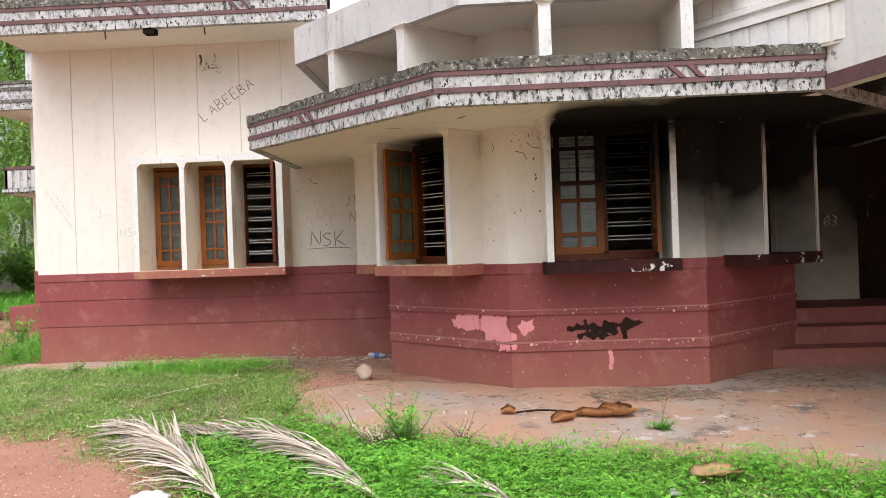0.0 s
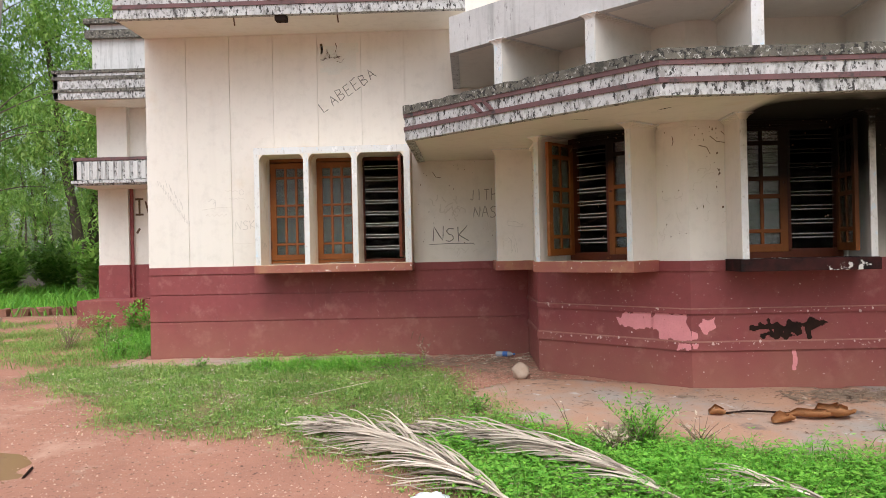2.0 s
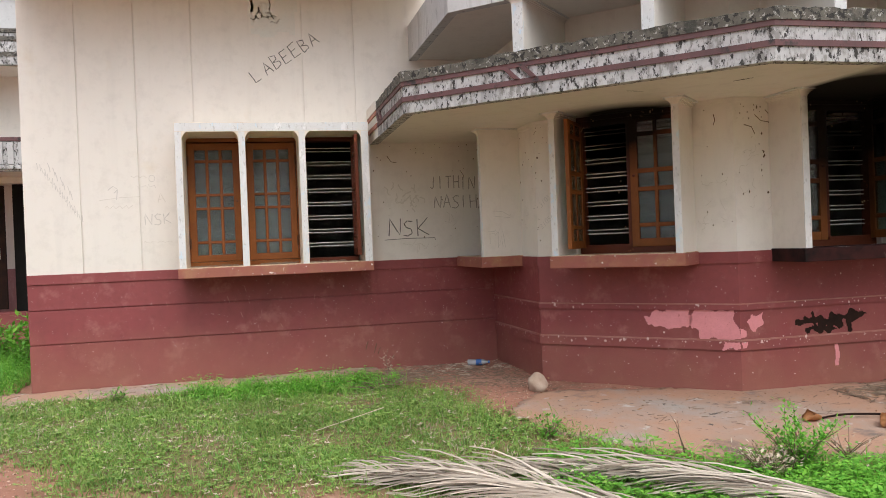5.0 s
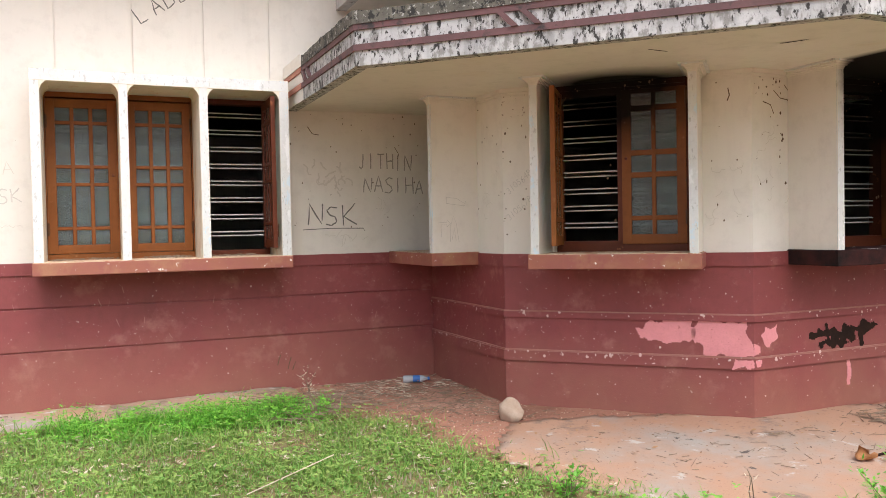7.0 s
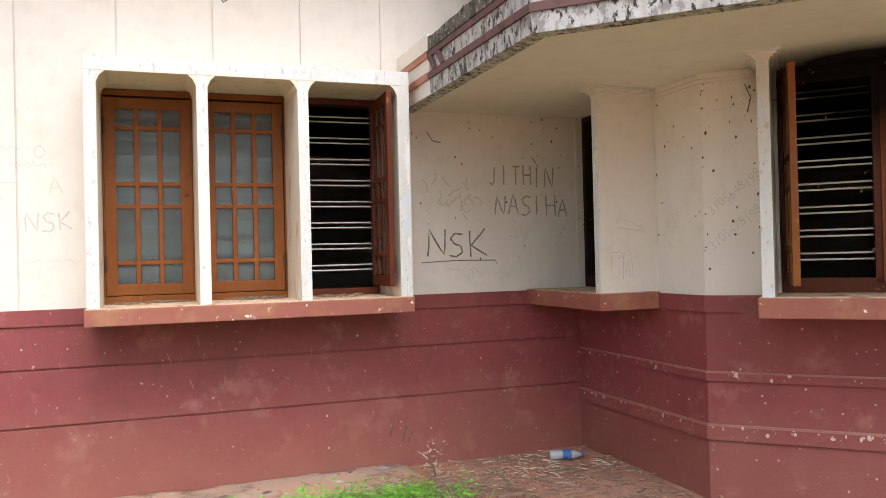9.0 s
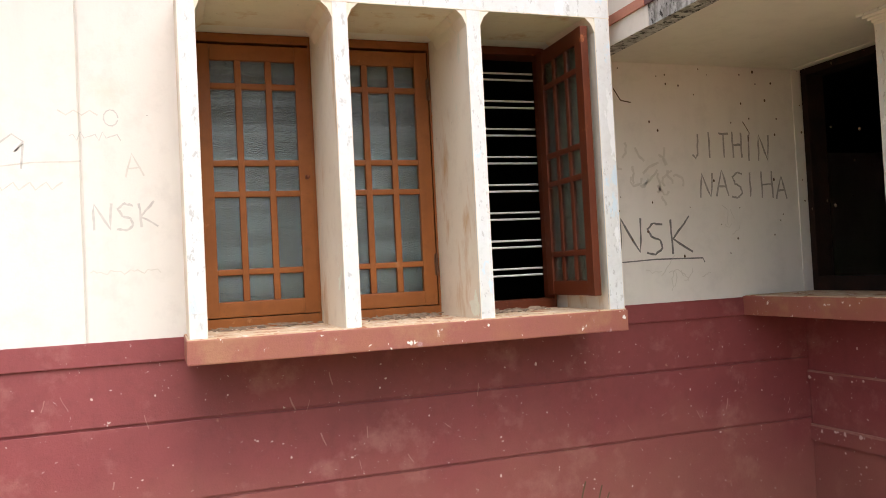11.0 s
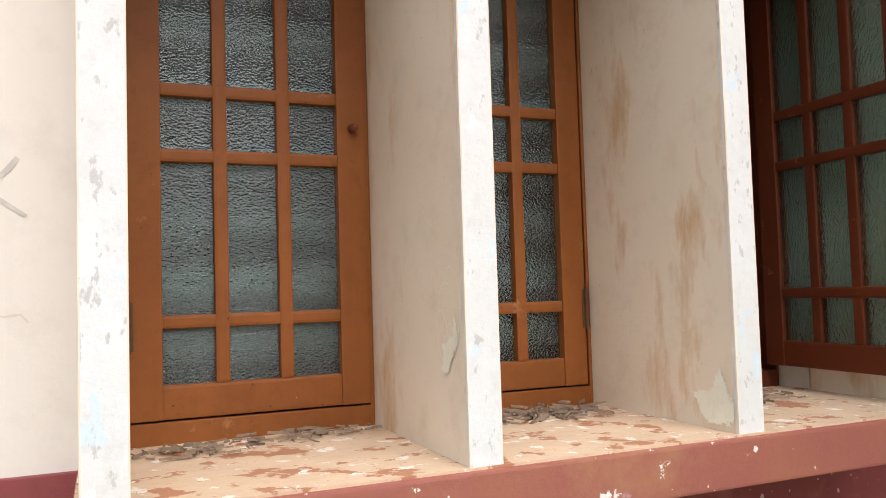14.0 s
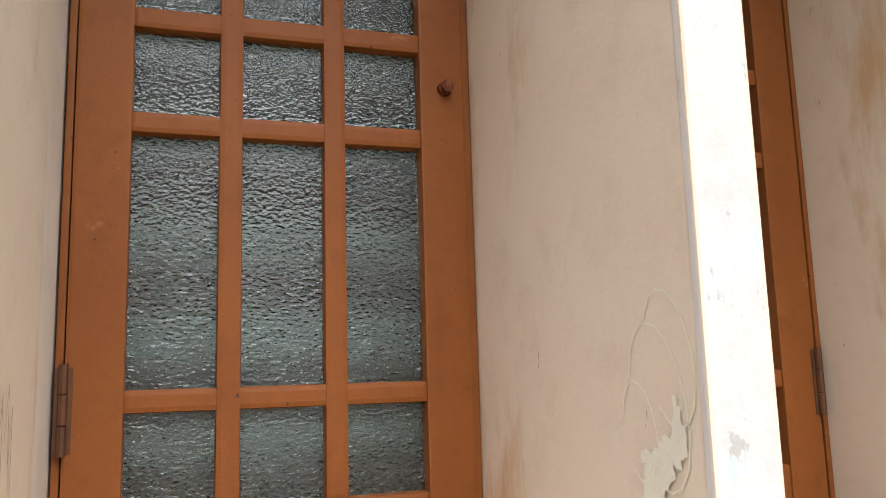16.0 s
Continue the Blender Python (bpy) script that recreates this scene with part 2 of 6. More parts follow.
GREYMARK = material("grey_charcoal_mark", (0.24, 0.225, 0.205), 0.95, (0.46, 0.43, 0.38), 45, 0.5, 0.1, 90)
WHITE = material("white_paint", (0.58, 0.58, 0.57), 0.8, (0.48, 0.48, 0.47), 3, 0.5, 0.2, 70, spots=(((0.14, 0.135, 0.13), 9.0, 0.60, 0.08), ((0.12, 0.115, 0.11), 3.0, 0.66, 0.1)), streak=0.85, run=(1.6, 1.6, 0.4))
CONCRETE = material("worn_concrete", (0.34, 0.315, 0.285), 0.85, (0.33, 0.235, 0.175), 1.1, 0.35, 0.5, 45, spots=(((0.40, 0.235, 0.155), 0.8, 0.40, 0.16), ((0.12, 0.105, 0.095), 2.2, 0.57, 0.12), ((0.46, 0.42, 0.38), 5.0, 0.60, 0.06), ((0.06, 0.05, 0.045), 9.0, 0.63, 0.05), ((0.16, 0.10, 0.07), 40.0, 0.62, 0.05)))
SOIL = material("red_laterite_soil", (0.40, 0.19, 0.125), 0.95, (0.31, 0.145, 0.095), 1.5, 0.5, 1.0, 30, spots=(((0.37, 0.22, 0.155), 5.0, 0.58, 0.14), ((0.46, 0.27, 0.19), 1.1, 0.56, 0.12), ((0.24, 0.105, 0.065), 0.8, 0.58, 0.10), ((0.12, 0.055, 0.035), 26.0, 0.60, 0.06), ((0.44, 0.30, 0.23), 55.0, 0.64, 0.04), ((0.09, 0.05, 0.035), 70.0, 0.66, 0.04)))


def leaf_litter(t):
    a = t.nodes.new("ShaderNodeAttribute")
    a.attribute_name = "green"
    g = t.nodes.new("ShaderNodeNewGeometry")
    n = t.nodes.new("ShaderNodeTexNoise")
    n.inputs["Scale"].default_value, n.inputs["Detail"].default_value = 14.0, 6
    t.links.new(g.outputs["Position"], n.inputs["Vector"])
    return maths(t, "MULTIPLY", a.outputs["Fac"], maths(t, "ADD", n.outputs["Fac"], 0.3))


add_layer(SOIL, (0.10, 0.13, 0.035), leaf_litter)


def glass_material():
    m = bpy.data.materials.new("ribbed_wired_glass")
    m.use_nodes = True
    t = m.node_tree
    b = t.nodes["Principled BSDF"]
    b.inputs["Base Color"].default_value = (0.54, 0.74, 0.70, 1)
    b.inputs["Roughness"].default_value = 0.05
    b.inputs["IOR"].default_value = 1.5
    b.inputs["Transmission Weight"].default_value = 1.0
    b.inputs["Coat Weight"].default_value, b.inputs["Coat IOR"].default_value, b.inputs["Coat Roughness"].default_value = 0.3, 1.6, 0.02
    g = t.nodes.new("ShaderNodeNewGeometry")
    mp = t.nodes.new("ShaderNodeMapping")
    mp.inputs["Scale"].default_value = (60, 60, 85)
    n = t.nodes.new("ShaderNodeTexNoise")
    n.inputs["Scale"].default_value, n.inputs["Detail"].default_value, n.inputs["Roughness"].default_value = 2.7, 1.0, 0.4
    t.links.new(g.outputs["Position"], mp.inputs["Vector"])
    t.links.new(mp.outputs["Vector"], n.inputs["Vector"])
    bp = t.nodes.new("ShaderNodeBump")
    bp.inputs["Strength"].default_value, bp.inputs["Distance"].default_value = 0.50, 0.006
    t.links.new(n.outputs["Fac"], bp.inputs["Height"])
    t.links.new(bp.outputs["Normal"], b.inputs["Normal"])
    t.links.new(bp.outputs["Normal"], b.inputs["Coat Normal"])
    return m


GLASS = glass_material()
WATER = bpy.data.materials.new("muddy_water")
WATER.use_nodes = True
WATER.node_tree.nodes["Principled BSDF"].inputs["Base Color"].default_value = (0.32, 0.18, 0.10, 1)
WATER.node_tree.nodes["Principled BSDF"].inputs["Roughness"].default_value = 0.06


# ---- mesh helpers ----
def to_mesh(name, bm, mat):
    bmesh.ops.recalc_face_normals(bm, faces=bm.faces)
    me = bpy.data.meshes.new(name)
    bm.to_mesh(me)
    bm.free()
    for m in (mat if isinstance(mat, (list, tuple)) else [mat]):
        me.materials.append(m)
    return me


def part(name, bm, mat, parent=None, label="", kind="", category=""):
    ob = new(name, to_mesh(name, bm, mat))
    if parent is not None:
        ob.parent = parent
    return tagged(ob, label, category, "", kind)


def holder(name, m, label="", category="", kind="", group=""):
    ob = new(name)
    ob.matrix_world = m
    ob.empty_display_size = 0.2
    return tagged(ob, label, category, group, kind)


def box(bm, x0, x1, y0, y1, z0, z1, bev=0.0, index=0):
    r = bmesh.ops.create_cube(bm, size=1.0, matrix=Matrix.Translation(((x0 + x1) / 2, (y0 + y1) / 2, (z0 + z1) / 2)) @ Matrix.Diagonal((abs(x1 - x0), abs(y1 - y0), abs(z1 - z0), 1)))
    vs = r["verts"]
    for f in {f for v in vs for f in v.link_faces}:
        f.material_index = index
    if bev:
        bmesh.ops.bevel(bm, geom=list({e for v in vs for e in v.link_edges}), offset=bev, segments=2, affect="EDGES", profile=0.7)
    return bm


def boxed(*args, **kw):
    return box(bmesh.new(), *args, **kw)


def rod(bm, a, b, r0, r1=None, sides=8):
    """A tapered round bar from a to b."""
    a, b = Vector(a), Vector(b)
    d = b - a
    m = Matrix.Translation((a + b) / 2) @ d.to_track_quat("Z", "Y").to_matrix().to_4x4()
    bmesh.ops.create_cone(bm, cap_ends=True, segments=sides, radius1=r0, radius2=r0 if r1 is None else r1, depth=d.length, matrix=m)
    return bm


def offset_path(path, d):
    """The open plan line moved to its right-hand side by d, with mitred corners."""
    pts = [Vector(p) for p in path]
    out = []
    for i, p in enumerate(pts):
        ns = []
        if i > 0:
            e = (pts[i] - pts[i - 1]).normalized()
            ns.append(Vector((e.y, -e.x)))
        if i < len(pts) - 1:
            e = (pts[i + 1] - pts[i]).normalized()
            ns.append(Vector((e.y, -e.x)))
        n = sum(ns, Vector((0, 0))).normalized()
        out.append(p + n * (d / n.dot(ns[0])))
    return out


def swept(bm, path, d0, d1, z0, z1, index=0):
    """A wall or band along the plan line, between two offsets and two heights."""
    a, b = offset_path(path, d0), offset_path(path, d1)
    rings = [[bm.verts.new((p.x, p.y, z)) for p, z in ((a[i], z0), (b[i], z0), (b[i], z1), (a[i], z1))] for i in range(len(a))]
    for r, s in zip(rings, rings[1:]):
        for k in range(4):
            bm.faces.new((r[k], r[(k + 1) % 4], s[(k + 1) % 4], s[k])).material_index = index
    bm.faces.new(rings[0]), bm.faces.new(rings[-1][::-1])
    return bm


def wall_mesh(length, z0, z1, thick, holes=(), grooves=(), groove=0.012, deep=0.012):
    """A wall along local x with its outer face at y = 0, openings cut through it and upright grooves."""
    xs = {0.0, length}
    zs = {z0, z1}
    for a, b, c, d in holes:
        xs |= {a, b}
        zs |= {c, d}
    for g in grooves:
        xs |= {g - groove / 2, g + groove / 2}
    xs, zs = sorted(xs), sorted(zs)
    bm = bmesh.new()

    def state(i, k):
        if not (0 <= i < len(xs) - 1 and 0 <= k < len(zs) - 1):
            return None
        x, z = (xs[i] + xs[i + 1]) / 2, (zs[k] + zs[k + 1]) / 2
        if any(a < x < b and c < z < d for a, b, c, d in holes):
            return None
        return deep if any(abs(x - g) < groove / 2 for g in grooves) else 0.0

    def quad(*ps):
        bm.faces.new([bm.verts.new(p) for p in ps])

    for i in range(len(xs) - 1):
        for k in range(len(zs) - 1):
            y = state(i, k)
            if y is None:
                continue
            a, b, c, d = xs[i], xs[i + 1], zs[k], zs[k + 1]
            quad((a, y, c), (b, y, c), (b, y, d), (a, y, d))
            quad((b, thick, c), (a, thick, c), (a, thick, d), (b, thick, d))
            for di, dk, p, q in ((-1, 0, (a, c), (a, d)), (1, 0, (b, c), (b, d)), (0, -1, (a, c), (b, c)), (0, 1, (a, d), (b, d))):
                y2 = state(i + di, k + dk)
                end = thick if y2 is None else y2
                if end > y:
                    quad((p[0], y, p[1]), (q[0], y, q[1]), (q[0], end, q[1]), (p[0], end, p[1]))
    bmesh.ops.remove_doubles(bm, verts=bm.verts, dist=0.0005)
    return bm


def along(a, b):
    """The pose of a wall that runs from a to b in plan, seen from outside left to right."""
    return pose(a[0], a[1], 0, 0, 0, math.degrees(math.atan2(b[1] - a[1], b[0] - a[0])))


# ---- plan, in metres ----
WALL_Y = 10.13
WEST_X, IN_X = -5.79, -1.05
BAND0, BAND1 = 1.25, 1.345
SOFFIT = 2.60
BAY = [(-1.05, 10.13), (-1.05, 8.69), (0.21, 7.43), (2.0, 7.43), (3.26, 8.69), (3.26, 10.13)]


def ground_z(x, y):
    s = min(max((y - 4.2) / 4.0, 0), 1)
    z = 0.07 + 0.12 * s * s * (3 - 2 * s)
    z += 0.018 * noise.noise((x * 0.9, y * 0.9, 3.1)) + 0.007 * noise.noise((x * 4, y * 4, 1.0))
    hollow = ((x + 5.75) / 0.95) ** 2 + ((y - 5.55) / 0.55) ** 2 + 0.5 * noise.noise((x * 2.2, y * 2.2, 7.0))
    if hollow < 1.6:
        z -= 0.05 * min(1.0, (1.6 - hollow) / 1.2)
    return z


GREEN_A = [(-6.7, 8.6), (-5.45, 7.8), (-4.5, 6.65), (-3.5, 6.2), (-2.5, 5.6), (-1.7, 4.9), (-0.9, 3.7), (0.5, 3.2), (4.0, 3.0), (4.0, 4.1), (2.0, 4.95), (0.2, 5.4),
           (-0.8, 5.8), (-1.6, 6.6), (-1.95, 7.6), (-2.4, 9.0), (-3.0, 9.42), (-5.7, 9.4), (-6.4, 9.6)]
GREEN_B = [(-10.5, 13.2), (-8.3, 10.9), (-6.8, 9.5), (-5.95, 9.6), (-5.95, 14.4), (-7.8, 14.6), (-9.6, 14.2)]
GREEN_C = [(-40, 60), (-40, 18), (-22, 17.5), (-15, 17.8), (-9.4, 18.3), (-9.4, 60)]
GREEN_D = [(-20, 16.6), (-20, 13.5), (-13, 12.4), (-10.6, 14.6), (-10.2, 16.2), (-14, 16.6)]


def inside(poly, x, y):
    c = False
    for (x0, y0), (x1, y1) in zip(poly, poly[1:] + poly[:1]):
        if (y0 > y) != (y1 > y) and x < (x1 - x0) * (y - y0) / (y1 - y0) + x0:
            c = not c
    return c


def ragged(poly, x, y, amount=0.35, freq=1.3):
    dx = amount * noise.noise((x * freq, y * freq, 5.5))
    dy = amount * noise.noise((x * freq, y * freq, 9.5))
    return inside(poly, x + dx, y + dy)


# ---- ground ----
def build_ground():
    xs = np.concatenate([[-900, -300, -120, -60], np.arange(-40, -10, 0.8), np.arange(-10, 5.0, 0.09), np.arange(5, 20, 0.8), [30, 60, 150, 400, 900]])
    ys = np.concatenate([[-900, -300, -80, -30], np.arange(-15, 1, 0.8), np.arange(1, 12, 0.09), np.arange(12, 20, 0.3), np.arange(20, 45, 0.8), [60, 100, 250, 900]])
    verts, green = [], []
    for y in ys:
        for x in xs:
            verts.append((x, y, ground_z(x, y)))
            far = abs(x) > 45 or y > 50
            hits = 5 if far else sum(any(ragged(p, x + dx, y + dy) for p in (GREEN_A, GREEN_C, GREEN_D)) for dx, dy in ((0, 0), (0.22, 0.1), (-0.2, 0.14), (0.1, -0.22), (-0.12, -0.2)))
            green.append(hits / 5 * 0.85)
    nx = len(xs)
    faces = [(j * nx + i, j * nx + i + 1, (j + 1) * nx + i + 1, (j + 1) * nx + i) for j in range(len(ys) - 1) for i in range(nx - 1)]
    me = bpy.data.meshes.new("ground")
    me.from_pydata(verts, [], faces)
    me.attributes.new("green", "FLOAT", "POINT").data.foreach_set("value", green)
    me.polygons.foreach_set("use_smooth", [True] * len(faces))
    me.materials.append(SOIL)
    return tagged(new("ground", me), "red laterite soil with pebbles and worn grass", "ground", "", "structure")


def sheet(name, poly, step, lift, thick, mat, label, kind="structure", amount=0.12, freq=2.5, category="", tilt=None):
    """A thin slab that lies on the ground, with a broken outline."""
    bm = bmesh.new()
    got = {}
    x0, x1 = min(p[0] for p in poly), max(p[0] for p in poly)
    y0, y1 = min(p[1] for p in poly), max(p[1] for p in poly)
    cells = {(i, j) for i in range(int((x1 - x0) / step) + 1) for j in range(int((y1 - y0) / step) + 1) if ragged(poly, x0 + (i + 0.5) * step, y0 + (j + 0.5) * step, amount, freq)}

    def v(i, j, low):
        if (i, j, low) not in got:
            x, y = x0 + i * step, y0 + j * step
            x += 0.3 * step * noise.noise((i * 1.7, j * 1.7, 2.2))
            y += 0.3 * step * noise.noise((i * 1.7, j * 1.7, 8.2))
            got[i, j, low] = bm.verts.new((x, y, ground_z(x, y) + lift - (thick if low else 0)))
        return got[i, j, low]

    for i, j in cells:
        bm.faces.new((v(i, j, 0), v(i + 1, j, 0), v(i + 1, j + 1, 0), v(i, j + 1, 0)))
        for di, dj, a, b in ((-1, 0, (i, j), (i, j + 1)), (1, 0, (i + 1, j + 1), (i + 1, j)), (0, -1, (i + 1, j), (i, j)), (0, 1, (i, j + 1), (i + 1, j + 1))):
            if (i + di, j + dj) not in cells:
                bm.faces.new((v(*a, 0), v(*b, 0), v(*b, 1), v(*a, 1)))
    for f in bm.faces:
        f.smooth = True
    return part(name, bm, mat, None, label, kind, category)


build_ground()
sheet("pavement", [(-6.05, 9.5), (-2.9, 9.5), (-2.5, 9.75), (-2.4, 10.13), (-6.05, 10.13)], 0.05, 0.016, 0.06, CONCRETE, "cracked concrete apron along the plinth", category="pavement")
sheet("pavement", [(-1.95, 7.3), (-1.4, 6.4), (-0.4, 5.75), (0.2, 5.5), (2.0, 5.0), (4.2, 4.2), (9.0, 4.0), (9.0, 9.5), (3.0, 9.5), (3.0, 8.4), (2.0, 7.5), (0.25, 7.5), (-0.6, 8.1), (-1.2, 8.0)], 0.06, 0.012, 0.06, CONCRETE, "worn concrete forecourt stained with red mud", category="pavement", amount=0.25, freq=1.5)
bm = bmesh.new()
bmesh.ops.create_circle(bm, cap_ends=True, segments=40, radius=1.0, matrix=Matrix.Translation((-5.75, 5.55, 0.083)) @ Matrix.Diagonal((1.5, 1.0, 1, 1)))
part("water", bm, WATER, None, "muddy brown rain puddle in the soil", "structure", "puddle")


# ---- main house walls ----
def build_main_walls():
    length = IN_X - WEST_X
    grooves = [x - WEST_X for x in (-5.27, -4.72, -4.17, -3.61, -3.06, -2.52)]
    hole = (-4.27 - WEST_X, -2.52 - WEST_X, BAND1 + 0.002, 2.686)
    w = part("wall_main", wall_mesh(length, BAND1, 4.6, 0.25, [hole], grooves), CREAM, None, "cream plastered wall with upright grooves and charcoal scrawls", "structure", "wall")
    w.matrix_world = pose(WEST_X, WALL_Y, 0)
    p = holder("plinth_main", pose(WEST_X, WALL_Y, 0), "maroon painted plinth in grooved courses, mud-splashed", "plinth", "structure")
    part("core", boxed(0.004, length + 0.05, 0.012, 0.25, -0.3, BAND1 - 0.003), MAROON, p)
    for z0, z1, y in ((-0.3, 0.652, 0.0), (0.664, 0.988, 0.0), (1.0, BAND0, 0.0), (BAND0, BAND1, -0.012)):
        part("course", boxed(0, length - 0.0, y, 0.06, z0, z1, bev=0.004), MAROON, p)
    # west face, round the corner
    w2 = part("wall_west", wall_mesh(5.2, BAND1, 4.6, 0.25), CREAM, None, "cream plastered side wall", "structure", "wall")
    w2.matrix_world = along((WEST_X, 15.58), (WEST_X, WALL_Y + 0.25))
    w3 = part("plinth_west", boxed(WEST_X, WEST_X + 0.24, WALL_Y + 0.06, 15.3, -0.3, BAND1), MAROON, None, "maroon side plinth", "structure", "plinth")
    return w


wall_main = build_main_walls()


def build_bay_walls():
    box_half, height = 0.49, 2.596
    for i, (a, b) in enumerate(zip(BAY, BAY[1:])):
        L = (Vector(b) - Vector(a)).length
        hole = [(L / 2 - box_half, L / 2 + box_half, BAND1 + 0.002, height)]
        if i == 0:
            hole = [(0.006, 0.94, BAND1 + 0.002, height)]
        if i == 4:
            hole = []
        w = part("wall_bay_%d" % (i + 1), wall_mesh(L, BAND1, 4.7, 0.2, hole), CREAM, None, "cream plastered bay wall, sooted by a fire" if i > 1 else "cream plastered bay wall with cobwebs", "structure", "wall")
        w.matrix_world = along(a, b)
    p = holder("plinth_bay", pose(0, 0, 0), "maroon bay plinth with two ledges, chipped and dusty", "plinth", "structure")
    part("core", swept(bmesh.new(), BAY, -0.2, 0.0, -0.3, BAND1 - 0.002), MAROON, p)
    for z0, z1, d in ((0.535, 0.61, 0.017), (0.61, 0.622, 0.011), (0.865, 0.908, 0.017), (0.908, 0.918, 0.011), (BAND0, BAND1, 0.014)):
        part("ledge", swept(bmesh.new(), BAY, -0.05, d, z0, z1), DUSTLEDGE if z1 - z0 < 0.02 else MAROON, p)
    return p


plinth_bay = build_bay_walls()


# ---- windows ----
ROWS_Z = ((1.477, 1.593), (1.621, 1.942), (1.970, 2.082), (2.110, 2.430), (2.458, 2.560))


def shutter(parent, x0, x1, cols, m=None, wood=None, z0=1.407, z1=2.632, rows=ROWS_Z, knob=True, hinge_left=True):
    """A glazed casement: stiles, rails and glazing bars in one mesh; panes, hinges and knob under it."""
    wood = wood or WOOD
    stile = 0.066
    bm = bmesh.new()
    zt = [z0] + [z for r in rows for z in r] + [z1]
    box(bm, x0, x0 + stile, 0, 0.035, z0, z1, 0.004)
    box(bm, x1 - stile, x1, 0, 0.035, z0, z1, 0.004)
    for k in range(0, len(zt), 2):
        box(bm, x0 + stile - 0.003, x1 - stile + 0.003, 0.003, 0.033, zt[k], zt[k + 1], 0.007)
    wide = (x1 - x0 - 2 * stile - 0.03 * (cols - 1)) / cols
    for c in range(1, cols):
        x = x0 + stile + c * wide + (c - 1) * 0.03
        box(bm, x, x + 0.03, 0.001, 0.031, rows[0][0] - 0.001, rows[-1][1] + 0.001, 0.007)
    s = part("shutter", bm, wood, parent, "brown painted glazed wooden casement")
    if m is not None:
        s.matrix_local = m
    for r0, r1 in rows:
        for c in range(cols):
            x = x0 + stile + c * (wide + 0.03)
            part("pane", boxed(x - 0.004, x + wide + 0.004, 0.020, 0.025, r0 - 0.004, r1 + 0.004), GLASS, s).visible_shadow = False
    hx = x0 if hinge_left else x1
    for z in (1.60, 2.45):
        b = bmesh.new()
        for k in range(3):
            rod(b, (hx, -0.005, z - 0.052 + 0.036 * k), (hx, -0.005, z - 0.018 + 0.036 * k), 0.0055)
        box(b, hx - 0.010, hx + 0.010, -0.002, 0.002, z - 0.05, z + 0.05, 0.001)
        part("hinge", b, RUST, s)
    if knob:
        kx = x1 - 0.03 if hinge_left else x0 + 0.03
        b = bmesh.new()
        rod(b, (kx, 0, 2.03), (kx, -0.008, 2.03), 0.011, 0.010, 14)
        rod(b, (kx, -0.008, 2.03), (kx, -0.018, 2.03), 0.007, 0.009, 14)
        part("knob", b, WOODRED, s)
    return s


def grille(parent, x0, x1, y=0.16, mat=None, n=8, pitch=0.146, z0=1.525):
    for k in range(n):
        for dz in (0.0, 0.034):
            z = z0 + k * pitch + dz
            part("bar", rod(bmesh.new(), (x0, y, z), (x1, y, z), 0.0056, None, 8), mat or STEEL, parent)


def frame_part(parent, x0, x1, z0, z1, wood, mullions=(), w=0.03, y=0.05, low=0.085):
    bm = bmesh.new()
    box(bm, x0, x0 + w, y, y + 0.12, z0, z1, 0.003)
    box(bm, x1 - w, x1, y, y + 0.12, z0, z1, 0.003)
    box(bm, x0 + w, x1 - w, y, y + 0.12, z0, z0 + low, 0.003)
    box(bm, x0 + w, x1 - w, y, y + 0.12, z1 - 0.04, z1, 0.003)
    for x in mullions:
        box(bm, x - 0.03, x + 0.03, 0.05, 0.17, z0 + 0.055, z1 - 0.04, 0.003)
    return part("window_frame", bm, wood, parent)


def fin_mesh(x0, x1, depth, z0, z1, cap=0.0, back=0.0):
    """An upright fin: whitewashed front edge (second material), plain sides, and a coved cap at its top."""
    bm = boxed(x0, x1, -depth + 0.012, back, z0, z1)
    box(bm, x0 - 0.0006, x1 + 0.0006, -depth, -depth + 0.0125, z0, z1, 0.003, 1)
    if cap:
        for k in range(5):
            s, z = cap * (k + 1) / 5, z1 - cap + cap * k / 5
            q = s * s / cap
            box(bm, x0 - q, x1 + q, -depth - q * 0.6, -0.001, z, z1 - cap + cap * (k + 1) / 5, 0, 1 if k > 3 else 0)
    return bm


